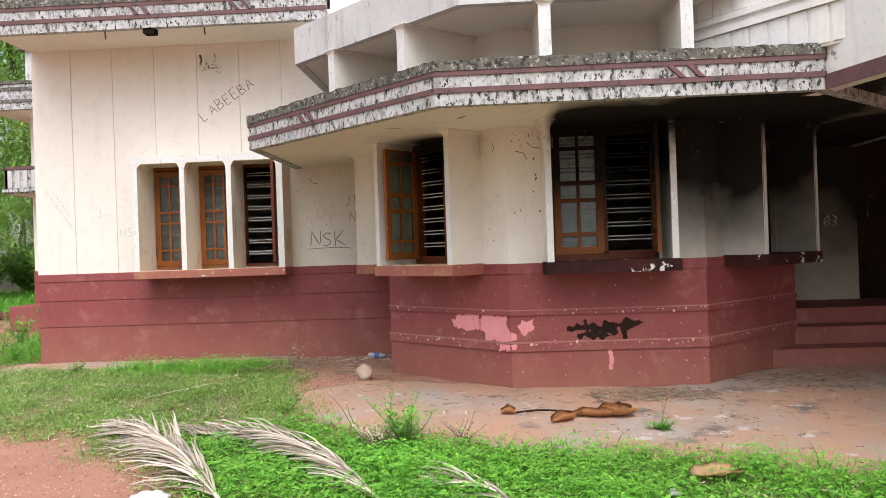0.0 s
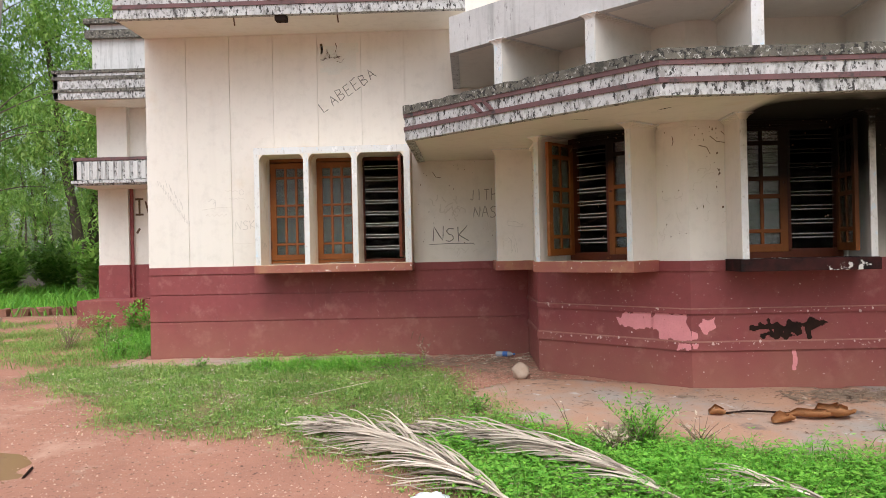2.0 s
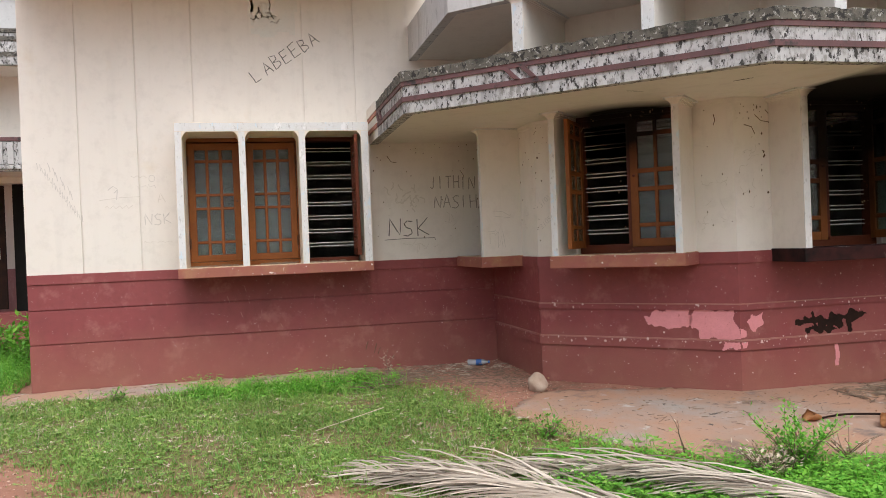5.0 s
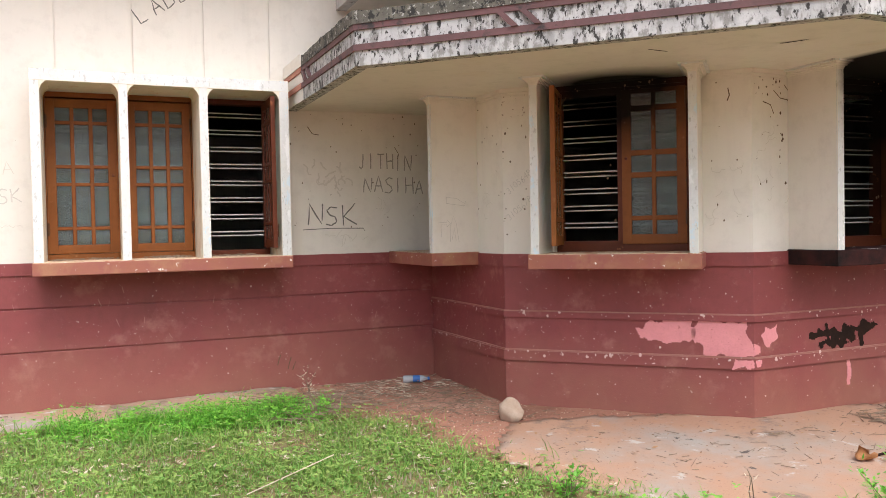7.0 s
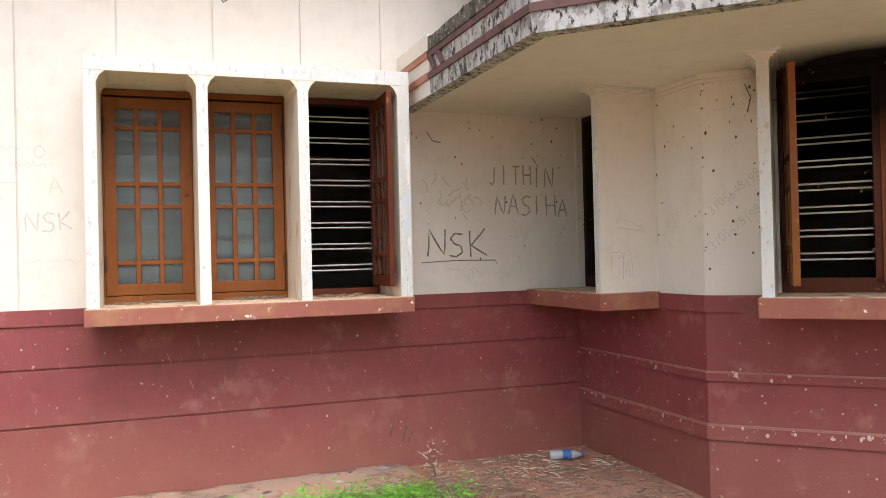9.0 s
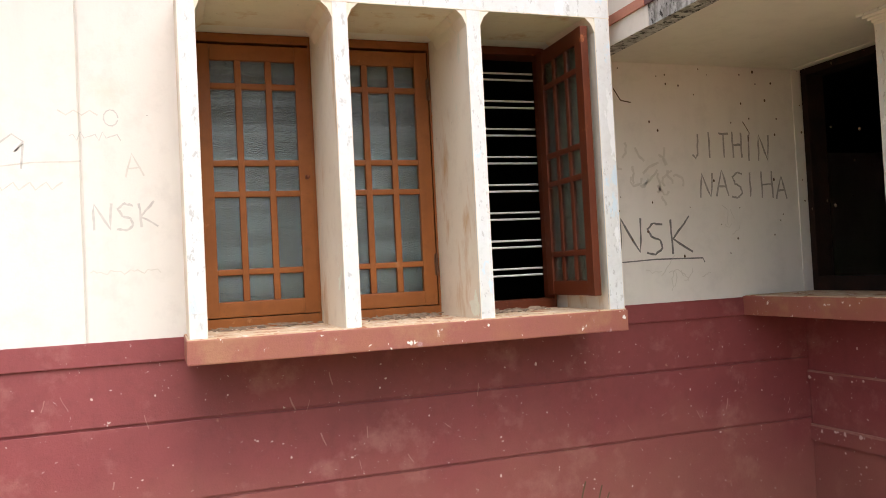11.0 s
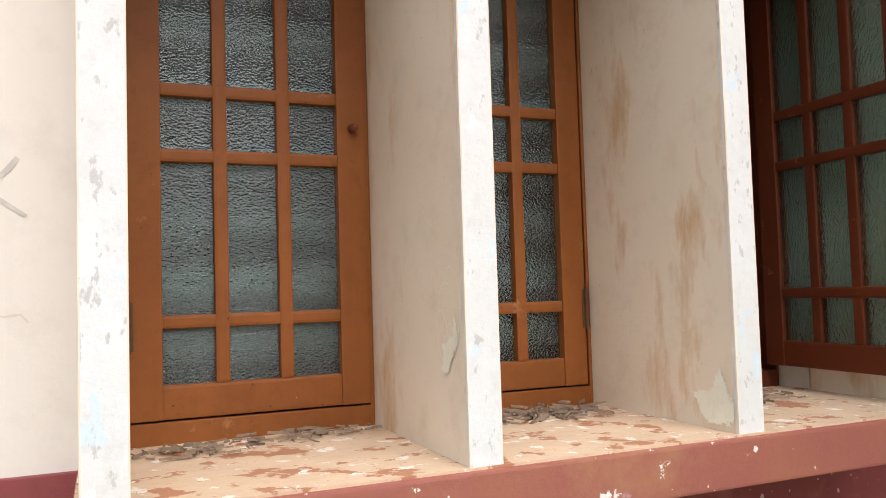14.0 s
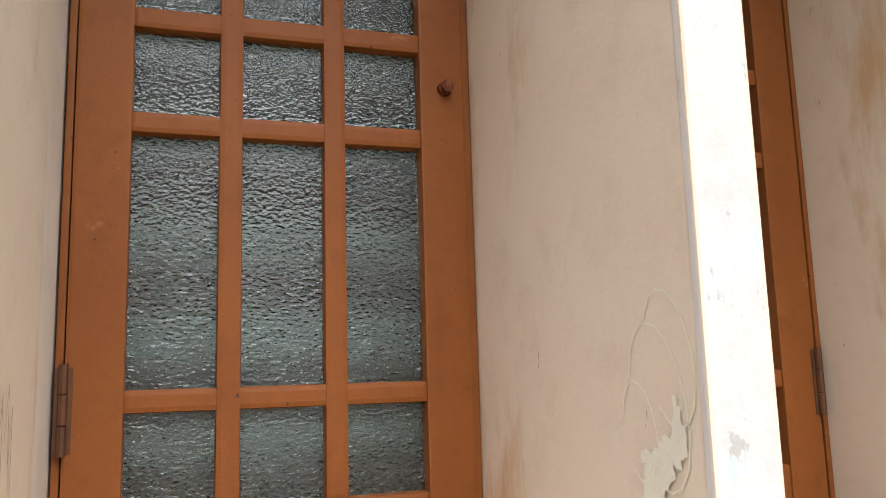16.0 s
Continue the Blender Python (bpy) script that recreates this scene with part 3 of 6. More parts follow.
def main_window():
    w = holder("window_1", pose(0, WALL_Y, 0), "three-light box window with whitewashed fins and one casement swung open", "window", "structure")
    d = 0.40
    fins = ((-4.335, -4.268), (-3.735, -3.672), (-3.152, -3.088), (-2.528, -2.452))
    for i, (x0, x1) in enumerate(fins):
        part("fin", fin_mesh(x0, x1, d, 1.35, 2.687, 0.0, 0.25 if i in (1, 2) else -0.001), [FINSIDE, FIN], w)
    part("window_head", box(boxed(-4.335, -2.452, -d + 0.012, -0.0, 2.682, 2.765), -4.337, -2.450, -d - 0.001, -d + 0.0125, 2.680, 2.770, 0.004, 1), [FINSIDE, FIN], w)
    for (a, b), (c, e) in zip(fins, fins[1:]):
        for x, s in ((b, 1), (c, -1)):
            bm = bmesh.new()
            vs = [bm.verts.new((x + s * u, y, z)) for y in (-d + 0.002, -0.002) for u, z in ((0, 2.684), (0.05, 2.684), (0.018, 2.655), (0, 2.615))]
            for q in ((0, 1, 2, 3), (4, 7, 6, 5), (0, 4, 5, 1), (1, 5, 6, 2), (2, 6, 7, 3), (3, 7, 4, 0)):
                bm.faces.new([vs[i] for i in q])
            part("bracket", bm, FINSIDE, w)
    part("window_sill", boxed(-4.348, -2.446, -d - 0.015, 0.0, 1.258, 1.352, 0.006), SILL, w, "chipped maroon sill")
    part("sill_top", boxed(-4.345, -2.449, -d - 0.004, 0.24, 1.344, 1.3565), SILLTOP, w, "peeled sill surface")
    for i, (x0, x1) in enumerate(((-4.268, -3.735), (-3.672, -3.152), (-3.088, -2.528))):
        frame_part(w, x0 + 0.001, x1 - 0.001, 1.35, 2.684, WOOD if i < 2 else WOODRED, (), 0.0095, 0.110, 0.053)
        grille(w, x0 + 0.01, x1 - 0.01, 0.24)
    local = pose(0, 0.105, 0)
    shutter(w, -4.256, -3.746, 3, local, hinge_left=True)
    shutter(w, -3.666, -3.170, 3, local, hinge_left=False, knob=False)
    s = shutter(w, -0.495, 0.0, 3, pose(-2.546, 0.100, 0.014, 0, 0, 88), hinge_left=False, knob=False, wood=WOODRED)
    b = bmesh.new()
    rod(b, (-0.455, -0.012, 1.60), (-0.455, -0.012, 1.50), 0.004)
    rod(b, (-0.455, -0.012, 1.50), (-0.430, -0.02, 1.49), 0.004)
    part("hook", b, RUST, s)
    return w


main_window()


def bay_window(name, a, b, label, left, right, wood, sill, fin_sides=None, half=0.575, centre=None, grilles=True):
    """A two-light box window on a bay wall; left and right are 'closed', 'open' or None."""
    L = (Vector(b) - Vector(a)).length
    c = L / 2 if centre is None else centre
    w = holder(name, along(a, b) @ pose(c, 0, 0), label, "window", "structure")
    d = 0.41
    for x0, x1 in ((-half + 0.01, -half + 0.068), (half - 0.068, half - 0.01))[0 if half > 0.5 else 1:]:
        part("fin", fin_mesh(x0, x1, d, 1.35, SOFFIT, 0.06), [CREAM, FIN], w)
    part("window_sill", boxed(-half - 0.01, half + 0.01, -d - 0.015, 0.0, BAND0, 1.352, 0.006), sill, w)
    part("sill_top", boxed(-half, half, -d - 0.004, 0.16, 1.344, 1.3565), SILLTOP if sill is SILL else sill, w)
    x0, x1 = -half + 0.088, half - 0.088
    frame_part(w, x0 if half > 0.5 else -half + 0.004, x1, 1.35, 2.594, WOODRED if wood is WOOD else wood, (0.0,) if half > 0.5 else (), 0.04)
    if half > 0.5:
        part("transom", boxed(x0 + 0.04, x1 - 0.04, 0.056, 0.16, 2.50, 2.555, 0.003), WOODRED if wood is WOOD else wood, w)
    rows = ((1.48, 1.58), (1.615, 1.89), (1.93, 2.05), (2.09, 2.37), (2.41, 2.50))
    if grilles:
        grille(w, x0 + 0.03, -0.03, 0.14, None, 8, 0.128, 1.535)
        grille(w, 0.03, x1 - 0.03, 0.14, None, 8, 0.128, 1.535)
    for side, what in ((-1, left), (1, right)):
        if what is None:
            continue
        s0, s1 = (x0 + 0.03, -0.005) if side < 0 else (0.005, x1 - 0.03)
        if what == "closed":
            shutter(w, s0, s1, 2, pose(0, 0.036, 0), wood, 1.41, 2.53, rows, True, side < 0)
        elif side < 0:
            shutter(w, 0, s1 - s0, 2, pose(x0 + 0.02, 0.05, 0, 0, 0, -84), wood, 1.41, 2.53, rows, False, True)
        else:
            shutter(w, -(s1 - s0), 0, 2, pose(x1 - 0.02, 0.05, 0, 0, 0, 84), wood, 1.41, 2.53, rows, False, False)
    return w


# Frame not burnt here: its black paints in the shade of the opening.
bay_window("window_2", BAY[0], BAY[1], "narrow box window with a dark opening", None, None, CHAR, SILL, half=0.495, centre=0.51, grilles=False)
bay_window("window_3", BAY[1], BAY[2], "two-light box window, one brown casement open and one shut", "open", "closed", WOOD, SILL)
bay_window("window_4", BAY[2], BAY[3], "two-light box window blackened by fire above its sill", "closed", "open", WOOD, BURNTSILL)
bay_window("window_5", BAY[3], BAY[4], "burnt-out box window with charred frame and sill", None, "closed", CHAR, BURNTSILL)


# ---- canopy over the bay, balcony fins and upper floor ----
def fascia_band(parent, path, d, z0, height, slants=()):
    """A weathered fascia: plain core, raised maroon stripes, rough coping, and slanting stripe pieces at given runs."""
    h = height / 0.36
    part("core", swept(bmesh.new(), path, d - 0.09, d, z0, z0 + 0.26 * h), FASCIA, parent)
    part("stripe", swept(bmesh.new(), path, d - 0.02, d + 0.012, z0 + 0.095 * h, z0 + 0.135 * h), STRIPE, parent)
    part("stripe", swept(bmesh.new(), path, d - 0.02, d + 0.012, z0 + 0.225 * h, z0 + 0.262 * h), STRIPE, parent)
    out = offset_path(path, d + 0.01)
    for seg, run in slants:
        a, b = out[seg], out[seg + 1]
        e = (b - a).normalized()
        for k in (0.0, 0.14):
            bm = bmesh.new()
            p, n = a + e * (run + k), Vector((e.y, -e.x))
            vs = []
            for off in (-0.015, 0.012):
                for s, z in ((0, 0.225), (0.045, 0.225), (0.135, 0.135), (0.09, 0.135)):
                    q = p + e * s + n * off
                    vs.append(bm.verts.new((q.x, q.y, z0 + z * h)))
            for f in ((0, 1, 2, 3), (7, 6, 5, 4), (0, 4, 5, 1), (1, 5, 6, 2), (2, 6, 7, 3), (3, 7, 4, 0)):
                bm.faces.new([vs[i] for i in f])
            part("slanting_stripe", bm, STRIPE, parent)
    # coping with a broken, crumbling edge
    bm = bmesh.new()
    a, b = offset_path(path, d - 0.11), offset_path(path, d + 0.018)
    prev = None
    for i in range(len(a) - 1):
        n = max(2, int((b[i + 1] - b[i]).length / 0.05))
        for k in range(n + (i == len(a) - 2)):
            u = k / n
            p, q = a[i].lerp(a[i + 1], u), b[i].lerp(b[i + 1], u)
            j = 0.018 * noise.noise((q.x * 7, q.y * 7, z0)) + 0.01 * noise.noise((q.x * 23, q.y * 23, z0))
            ring = [bm.verts.new((p.x, p.y, z0 + 0.262 * h)), bm.verts.new((q.x, q.y, z0 + 0.262 * h)), bm.verts.new((q.x, q.y, z0 + 0.345 * h + j)), bm.verts.new((p.x, p.y, z0 + 0.36 * h + j))]
            if prev:
                for m in range(4):
                    bm.faces.new((prev[m], prev[(m + 1) % 4], ring[(m + 1) % 4], ring[m]))
            else:
                bm.faces.new(ring)
            prev = ring
    bm.faces.new(prev[::-1])
    part("coping", bm, MOULD, parent)


def slab_over(bm, path, d, z0, z1):
    """A flat slab between the wall line and its offset."""
    return swept(bm, path, -0.1, d, z0, z1)


canopy = holder("canopy", pose(0, 0, 0), "weathered concrete canopy with mouldy striped fascia round the bay", "canopy", "structure")
part("slab", slab_over(bmesh.new(), BAY, 1.25, SOFFIT, SOFFIT + 0.12), CREAM, canopy)
fascia_band(canopy, BAY, 1.33, SOFFIT - 0.012, 0.36, ((0, 0.62), (1, 0.95), (2, 1.75)))

for j, back in ((1, 0.40), (2, 0.29), (3, 0.29)):
    p, q, r = Vector(BAY[j - 1]), Vector(BAY[j]), Vector(BAY[j + 1])
    run = [q + (p - q).normalized() * back, q, q + (r - q).normalized() * 0.29]
    part("cornice", swept(bmesh.new(), run, -0.002, 0.026, 2.568, SOFFIT - 0.001), CREAM, canopy)
    part("cornice", swept(bmesh.new(), run, -0.002, 0.012, 2.548, 2.568), CREAM, canopy)
# Unseen dark layer, added to cut light bouncing up into the balcony.
part("topping", swept(bmesh.new(), BAY, 0.02, 1.24, SOFFIT + 0.1205, SOFFIT + 0.14), MOULD, canopy, "unseen black mouldy screed, added to cut light bounced into the balcony")
for gx, gy, gl, gw, turn in ((-0.78, 7.17, 0.17, 0.016, 4), (-0.16, 6.72, 0.17, 0.02, -58)):
    bm = bmesh.new()
    ring = [bm.verts.new((0.5 * gl * math.cos(a * 0.524) * (1 + 0.25 * noise.noise((a, gx, 0))), 0.5 * gw * math.sin(a * 0.524) * (1 + 0.5 * noise.noise((a, gy, 1))), 0)) for a in range(12)]
    bm.faces.new(ring)
    part("gash", bm, CHAR, canopy, "dark crack in the soffit").matrix_world = pose(gx, gy, SOFFIT - 0.003, 0, 0, turn)

PINKSTRIPE = material("faded_orange_stripe", (0.50, 0.22, 0.15), 0.75, (0.42, 0.18, 0.13), 8, 0.5, 0.15, 60)
part("clean_end", boxed(-2.3845, -2.37, 9.52, 10.13, 2.589, 2.85), CREAM, canopy)
part("clean_end", boxed(-2.402, -2.30, 9.50, 10.13, 2.851, 2.952, 0.004), CREAM, canopy)
for z0, z1 in ((2.682, 2.724), (2.812, 2.851)):
    part("stripe", boxed(-2.3965, -2.38, 9.53, 10.13, z0, z1), PINKSTRIPE, canopy)

upper = holder("balcony_screen", pose(0, 0, 0), "upper floor fins and beam in stained white plaster", "balcony", "structure")
part("soffit", slab_over(bmesh.new(), BAY, 0.80, 3.50, 3.60), CREAM, upper)
part("beam", swept(bmesh.new(), BAY, 0.78, 0.87, 3.49, 3.86), WHITE, upper)
part("parapet", swept(bmesh.new(), BAY, 0.0, 0.1, 3.8, 4.9), CREAM, upper)
for i, runs in ((1, (0.30, 1.38)), (2, (0.335, 1.473)), (3, (0.335, 1.45))):
    a, b = offset_path(BAY, 0)[i], offset_path(BAY, 0)[i + 1]
    for run in runs:
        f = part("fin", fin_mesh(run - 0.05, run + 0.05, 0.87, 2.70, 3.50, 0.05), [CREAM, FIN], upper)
        f.matrix_world = along(a, b)

top = holder("roof_canopy", pose(0, 0, 0), "upper concrete canopy with mouldy striped fascia", "canopy", "structure")
part("slab", boxed(WEST_X - 0.0, -1.75, WALL_Y - 0.82, WALL_Y - 0.001, 4.23, 4.34), CREAM, top)
fascia_band(top, [(WEST_X, WALL_Y), (-1.75, WALL_Y)], 0.89, 4.22, 0.42, ((0, 1.7), (0, 2.9)))
part("spout", boxed(-3.93, -3.80, WALL_Y - 0.87, WALL_Y - 0.74, 4.16, 4.23, 0.004), CHAR, top)
for x in (-4.42, -3.22):
    part("hook", rod(bmesh.new(), (x, WALL_Y - 0.8, 4.23), (x + 0.01, WALL_Y - 0.8, 4.13), 0.008), RUST, top)
part("end_wall", boxed(WEST_X + 0.005, WEST_X + 0.06, WALL_Y - 0.80, WALL_Y, 4.345, 4.60), FASCIA, top)


# ---- house shell behind the walls ----
def shell():
    # Inner floors, ceilings and partition carry painted indoor shade in their colour.
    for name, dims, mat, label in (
        ("floor_house", (-5.6, 8.5, 10.3, 15.2, 0.5, 0.70), ROOM_SHADE, "bare cement floor, indoor shade painted in"),
        ("ceiling_house", (WEST_X + 0.25, 8.6, 10.38, 15.3, 2.95, 3.1), ROOM_SHADE, "plaster ceiling, indoor shade painted in"),
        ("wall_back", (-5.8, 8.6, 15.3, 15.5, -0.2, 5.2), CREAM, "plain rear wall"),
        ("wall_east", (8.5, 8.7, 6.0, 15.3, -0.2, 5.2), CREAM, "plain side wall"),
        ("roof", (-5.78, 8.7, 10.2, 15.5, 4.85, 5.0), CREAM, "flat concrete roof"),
        ("wall_inner", (-0.9, -0.7, 10.4, 15.3, 0.6, 2.95), ROOM_SHADE, "inner partition, indoor shade painted in"),
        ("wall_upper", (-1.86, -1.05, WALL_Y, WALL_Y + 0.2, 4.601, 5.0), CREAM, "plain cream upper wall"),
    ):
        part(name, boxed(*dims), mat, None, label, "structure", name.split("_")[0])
    for name, d, z0, z1, lab in (("floor_bay", -0.21, 0.5, 0.68, "bare cement bay floor, shade painted in"), ("ceiling_bay", -0.21, 2.85, 2.95, "bay ceiling, shade painted in"), ("roof_bay", -0.05, 4.7, 4.85, "flat bay roof")):
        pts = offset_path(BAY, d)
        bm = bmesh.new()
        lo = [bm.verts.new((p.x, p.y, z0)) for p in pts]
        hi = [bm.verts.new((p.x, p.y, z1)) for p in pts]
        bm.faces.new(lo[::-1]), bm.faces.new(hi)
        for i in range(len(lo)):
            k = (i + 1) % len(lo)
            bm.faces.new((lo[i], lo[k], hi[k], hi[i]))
        part(name, bm, ROOM_SHADE, None, lab, "structure", name.split("_")[0])


shell()


# ---- porch, steps and door ----
w = part("wall_porch", wall_mesh(5.3, 0.68, 4.6, 0.22, [(1.30, 2.42, 0.70, 2.75)]), CREAM, None, "porch wall darkened by soot and painted roof shade", "structure", "wall")
w.matrix_world = pose(3.27, WALL_Y, 0)
steps = holder("entrance_steps", pose(0, 0, 0), "maroon cement entrance steps, dusty", "steps", "structure")
for k, (y, z) in enumerate(((8.30, 0.37), (8.66, 0.55), (9.02, 0.72))):
    part("step", boxed(2.80 if k == 0 else 3.05, 8.5, y, 10.2, -0.2 if k == 0 else z - 0.2, z, 0.012), MAROON, steps)
door = holder("door_1", pose(4.59, WALL_Y + 0.1, 0), "charred wooden front door with a steel hasp, ajar", "door", "structure")
part("door_frame", box(box(boxed(-0.02, 0.06, -0.08, 0.04, 0.72, 2.75, 0.004), 1.02, 1.10, -0.08, 0.04, 0.72, 2.75, 0.004), 0.06, 1.02, -0.08, 0.04, 2.67, 2.75, 0.004), CHAR, door)
leaf = part("door_leaf", boxed(0, 0.93, 0, 0.04, 0.73, 2.66, 0.004), CHAR, door)
leaf.matrix_local = pose(0.065, 0.0, 0, 0, 0, 18)
hasp = bmesh.new()
box(hasp, 0.03, 0.20, -0.012, 0.0, 1.96, 1.99, 0.002)
box(hasp, 0.08, 0.11, -0.02, -0.008, 1.72, 1.90, 0.004)
part("hasp", hasp, STEEL, leaf)
porch = holder("porch_roof", pose(0, 0, 0), "white panelled porch parapet above a pink band, sooted beneath", "porch", "structure")
PORCH = [(2.50, 6.38), (3.35, 3.4), (3.6, 2.4)]
part("band", swept(bmesh.new(), PORCH, 0.0, 0.012, 2.59, 2.70), STRIPE, porch)
part("parapet", swept(bmesh.new(), PORCH, -0.14, 0.0, 2.595, 3.25), PANEL, porch)
bm = bmesh.new()
vs = [bm.verts.new(p) for p in ((2.55, 6.38, 2.66), (3.5, 2.45, 2.66), (9, 2.45, 2.66), (9, 10.2, 2.66), (3.2, 10.2, 2.66))]
bmesh.ops.extrude_face_region(bm, geom=[bm.faces.new(vs)])
for v in list(bm.verts)[5:]:
    v.co.z += 0.12
part("slab", bm, CREAM, porch)
UPP = [(1.72, 7.2), (3.6, 4.6)]
part("upper_parapet", swept(bmesh.new(), UPP, -0.12, 0.0, 2.9, 4.9), PANEL, porch)
for z in (3.20, 3.30):
    part("ledge", swept(bmesh.new(), UPP, 0.0, 0.035, z, z + 0.05), PANEL, porch)
e = (Vector(UPP[1]) - Vector(UPP[0])).normalized()
for k in range(18):
    p = Vector(UPP[0]) + e * (0.12 + 0.17 * k)
    for z0, z1 in ((2.92, 3.195), (3.36, 4.8)):
        part("panel", boxed(0, 0.145, -0.014, 0.0, z0, z1, 0.004), PANEL, porch).matrix_world = along(p, p + e)


# ---- rear wing of the house ----
def wing():
    h = holder("rear_wing", pose(0, 0, 0), "two-storey rear wing, cream above a maroon base, mouldy canopies", "house", "structure")
    part("wall", boxed(-8.95, -8.36, 15.55, 19.0, BAND1, 5.1), CREAM, h)
    part("wall", boxed(-8.37, -7.86, 15.70, 19.0, BAND1, 5.1), CREAM, h)
    part("wall", boxed(-7.86, -5.8, 15.56, 15.75, 2.72, 5.1), CREAM, h)
    part("wall", boxed(-6.9, -5.8, 15.56, 15.75, 0.6, 2.72), CREAM, h)
    part("base", boxed(-8.96, -8.35, 15.53, 19.0, 0.3, BAND1, 0.01), MAROON, h)
    part("base", boxed(-8.36, -7.85, 15.68, 19.0, 0.3, BAND1, 0.01), MAROON, h)
    part("pipe", rod(bmesh.new(), (-8.33, 15.64, 0.7), (-8.33, 15.64, 2.9), 0.035), MAROON, h, "maroon rainwater pipe")
    part("platform", boxed(-9.02, -7.95, 14.75, 15.7, -0.1, 0.70, 0.015), MAROON, h)
    for k in range(3):
        part("step", boxed(-7.94, -6.2, 14.6 + 0.3 * k, 15.7, -0.1, 0.34 + 0.17 * k, 0.01), MAROON, h)
    part("door", boxed(-7.80, -7.5, 15.72, 15.77, 0.72, 2.7, 0.004), CHAR, h, "dark brown door")
    part("door_jamb", boxed(-7.86, -7.80, 15.66, 15.78, 0.72, 2.7, 0.004), WOODRED, h)
    part("hasp", boxed(-7.62, -7.58, 15.70, 15.72, 1.52, 1.72, 0.003), STEEL, h)
    # Near-black sheet standing in for the shade inside the doorway.
    part("room", boxed(-7.5, -6.9, 16.2, 16.3, 0.6, 2.8), ROOM_SHADE, h)
    for z0, z1, x0, y0 in ((2.83, 3.28, -9.03, 14.75), (4.42, 4.90, -9.38, 14.75)):
        part("slab", boxed(x0, -5.8, y0 + 0.08, 19.0, z0 - 0.01, z0 + 0.1), CREAM, h)
        part("fascia", box(boxed(x0, -5.8, y0, y0 + 0.1, z0, z1, 0.01), x0, x0 + 0.1, y0, 19.0, z0, z1, 0.01), FASCIA, h)
        part("coping", box(boxed(x0 - 0.02, -5.8, y0 - 0.02, y0 + 0.12, z1, z1 + 0.06, 0.01), x0 - 0.02, x0 + 0.12, y0, 19.0, z1, z1 + 0.06, 0.01), MOULD if z0 > 4 else STRIPE, h)
        if z0 > 4:
            for z in (z0 + 0.13, z0 + 0.36):
                part("stripe", boxed(x0 - 0.015, -5.8, y0 - 0.015, y0 + 0.05, z, z + 0.06), MOULD, h)
        else:
            for k in range(16):
                x = x0 + 0.08 + 0.15 * k
                part("baluster", boxed(x, x + 0.085, y0 - 0.03, y0 + 0.02, z0 + 0.10, z1 - 0.02, 0.012), WHITE, h)
            part("ledge", boxed(x0 - 0.03, -5.8, y0 - 0.04, y0 + 0.05, z0 + 0.03, z0 + 0.085, 0.006), FASCIA, h)
    part("parapet", boxed(-8.98, -5.8, 15.5, 19.0, 5.0, 5.72), WHITE, h)
    part("parapet_band", boxed(-9.08, -5.8, 15.4, 19.1, 5.72, 5.88, 0.01), MOULD, h)
    part("parapet_band", boxed(-9.0, -5.8, 15.48, 19.0, 5.88, 6.0), WHITE, h)
    part("parapet_cap", boxed(-9.1, -5.8, 15.38, 19.1, 6.0, 6.10, 0.01), MOULD, h)
    return h


rear = wing()


# ---- charcoal scrawls on the walls ----
def scrawl(word, x, z, width, height, mat, parent, turn=0.0, shear=0.1, y=-0.0015, name="graffiti"):
    """Hand-drawn letters on the wall face, thin strokes, as a flat mesh in the wall's own frame."""
    cu = bpy.data.curves.new(name, "FONT")
    cu.body, cu.shear, cu.offset, cu.extrude = word, shear, -0.014, 0.004
    tmp = bpy.data.objects.new(name, cu)
    scene.collection.objects.link(tmp)
    me = bpy.data.meshes.new_from_object(tmp.evaluated_get(bpy.context.evaluated_depsgraph_get()))
    bpy.data.objects.remove(tmp)
    co = np.array([v.co[:] for v in me.vertices])
    lo, hi = co.min(0), co.max(0)
    for v in me.vertices:
        u, t = (v.co.x - lo[0]) / (hi[0] - lo[0]), (v.co.y - lo[1]) / (hi[1] - lo[1])
        t += 0.10 * math.sin(u * 17 + len(word)) + 0.05 * math.sin(u * 41)
        a = radians(turn)
        px, pz = u * width, t * height
        v.co = (x + px * math.cos(a) - pz * math.sin(a), y + (0.0008 if v.co.z > 0 else 0.003), z + px * math.sin(a) + pz * math.cos(a))
    me.materials.clear()
    me.materials.append(mat)
    ob = new(name, me)
    ob.parent = parent
    return ob


def stroke(parent, pts, mat, r=0.004, y=-0.001, name="graffiti"):
    """A thin drawn line: one ribbon along the points."""
    bm = bmesh.new()
    line = [Vector(p) for p in pts]
    pairs = []
    for i, p in enumerate(line):
        d = line[min(i + 1, len(line) - 1)] - line[max(i - 1, 0)]
        n = Vector((-d.y, d.x)).normalized() * r * (0.75 + 0.5 * abs(math.sin(i * 1.9 + p.x * 40))) if d.length else Vector((r, 0))
        pairs.append((bm.verts.new((p.x - n.x, y, p.y - n.y)), bm.verts.new((p.x + n.x, y, p.y + n.y))))
    for (a, b), (c, d) in zip(pairs, pairs[1:]):
        bm.faces.new((a, c, d, b))
    return part(name, bm, mat, parent)


def wx(x):
    return x - WEST_X


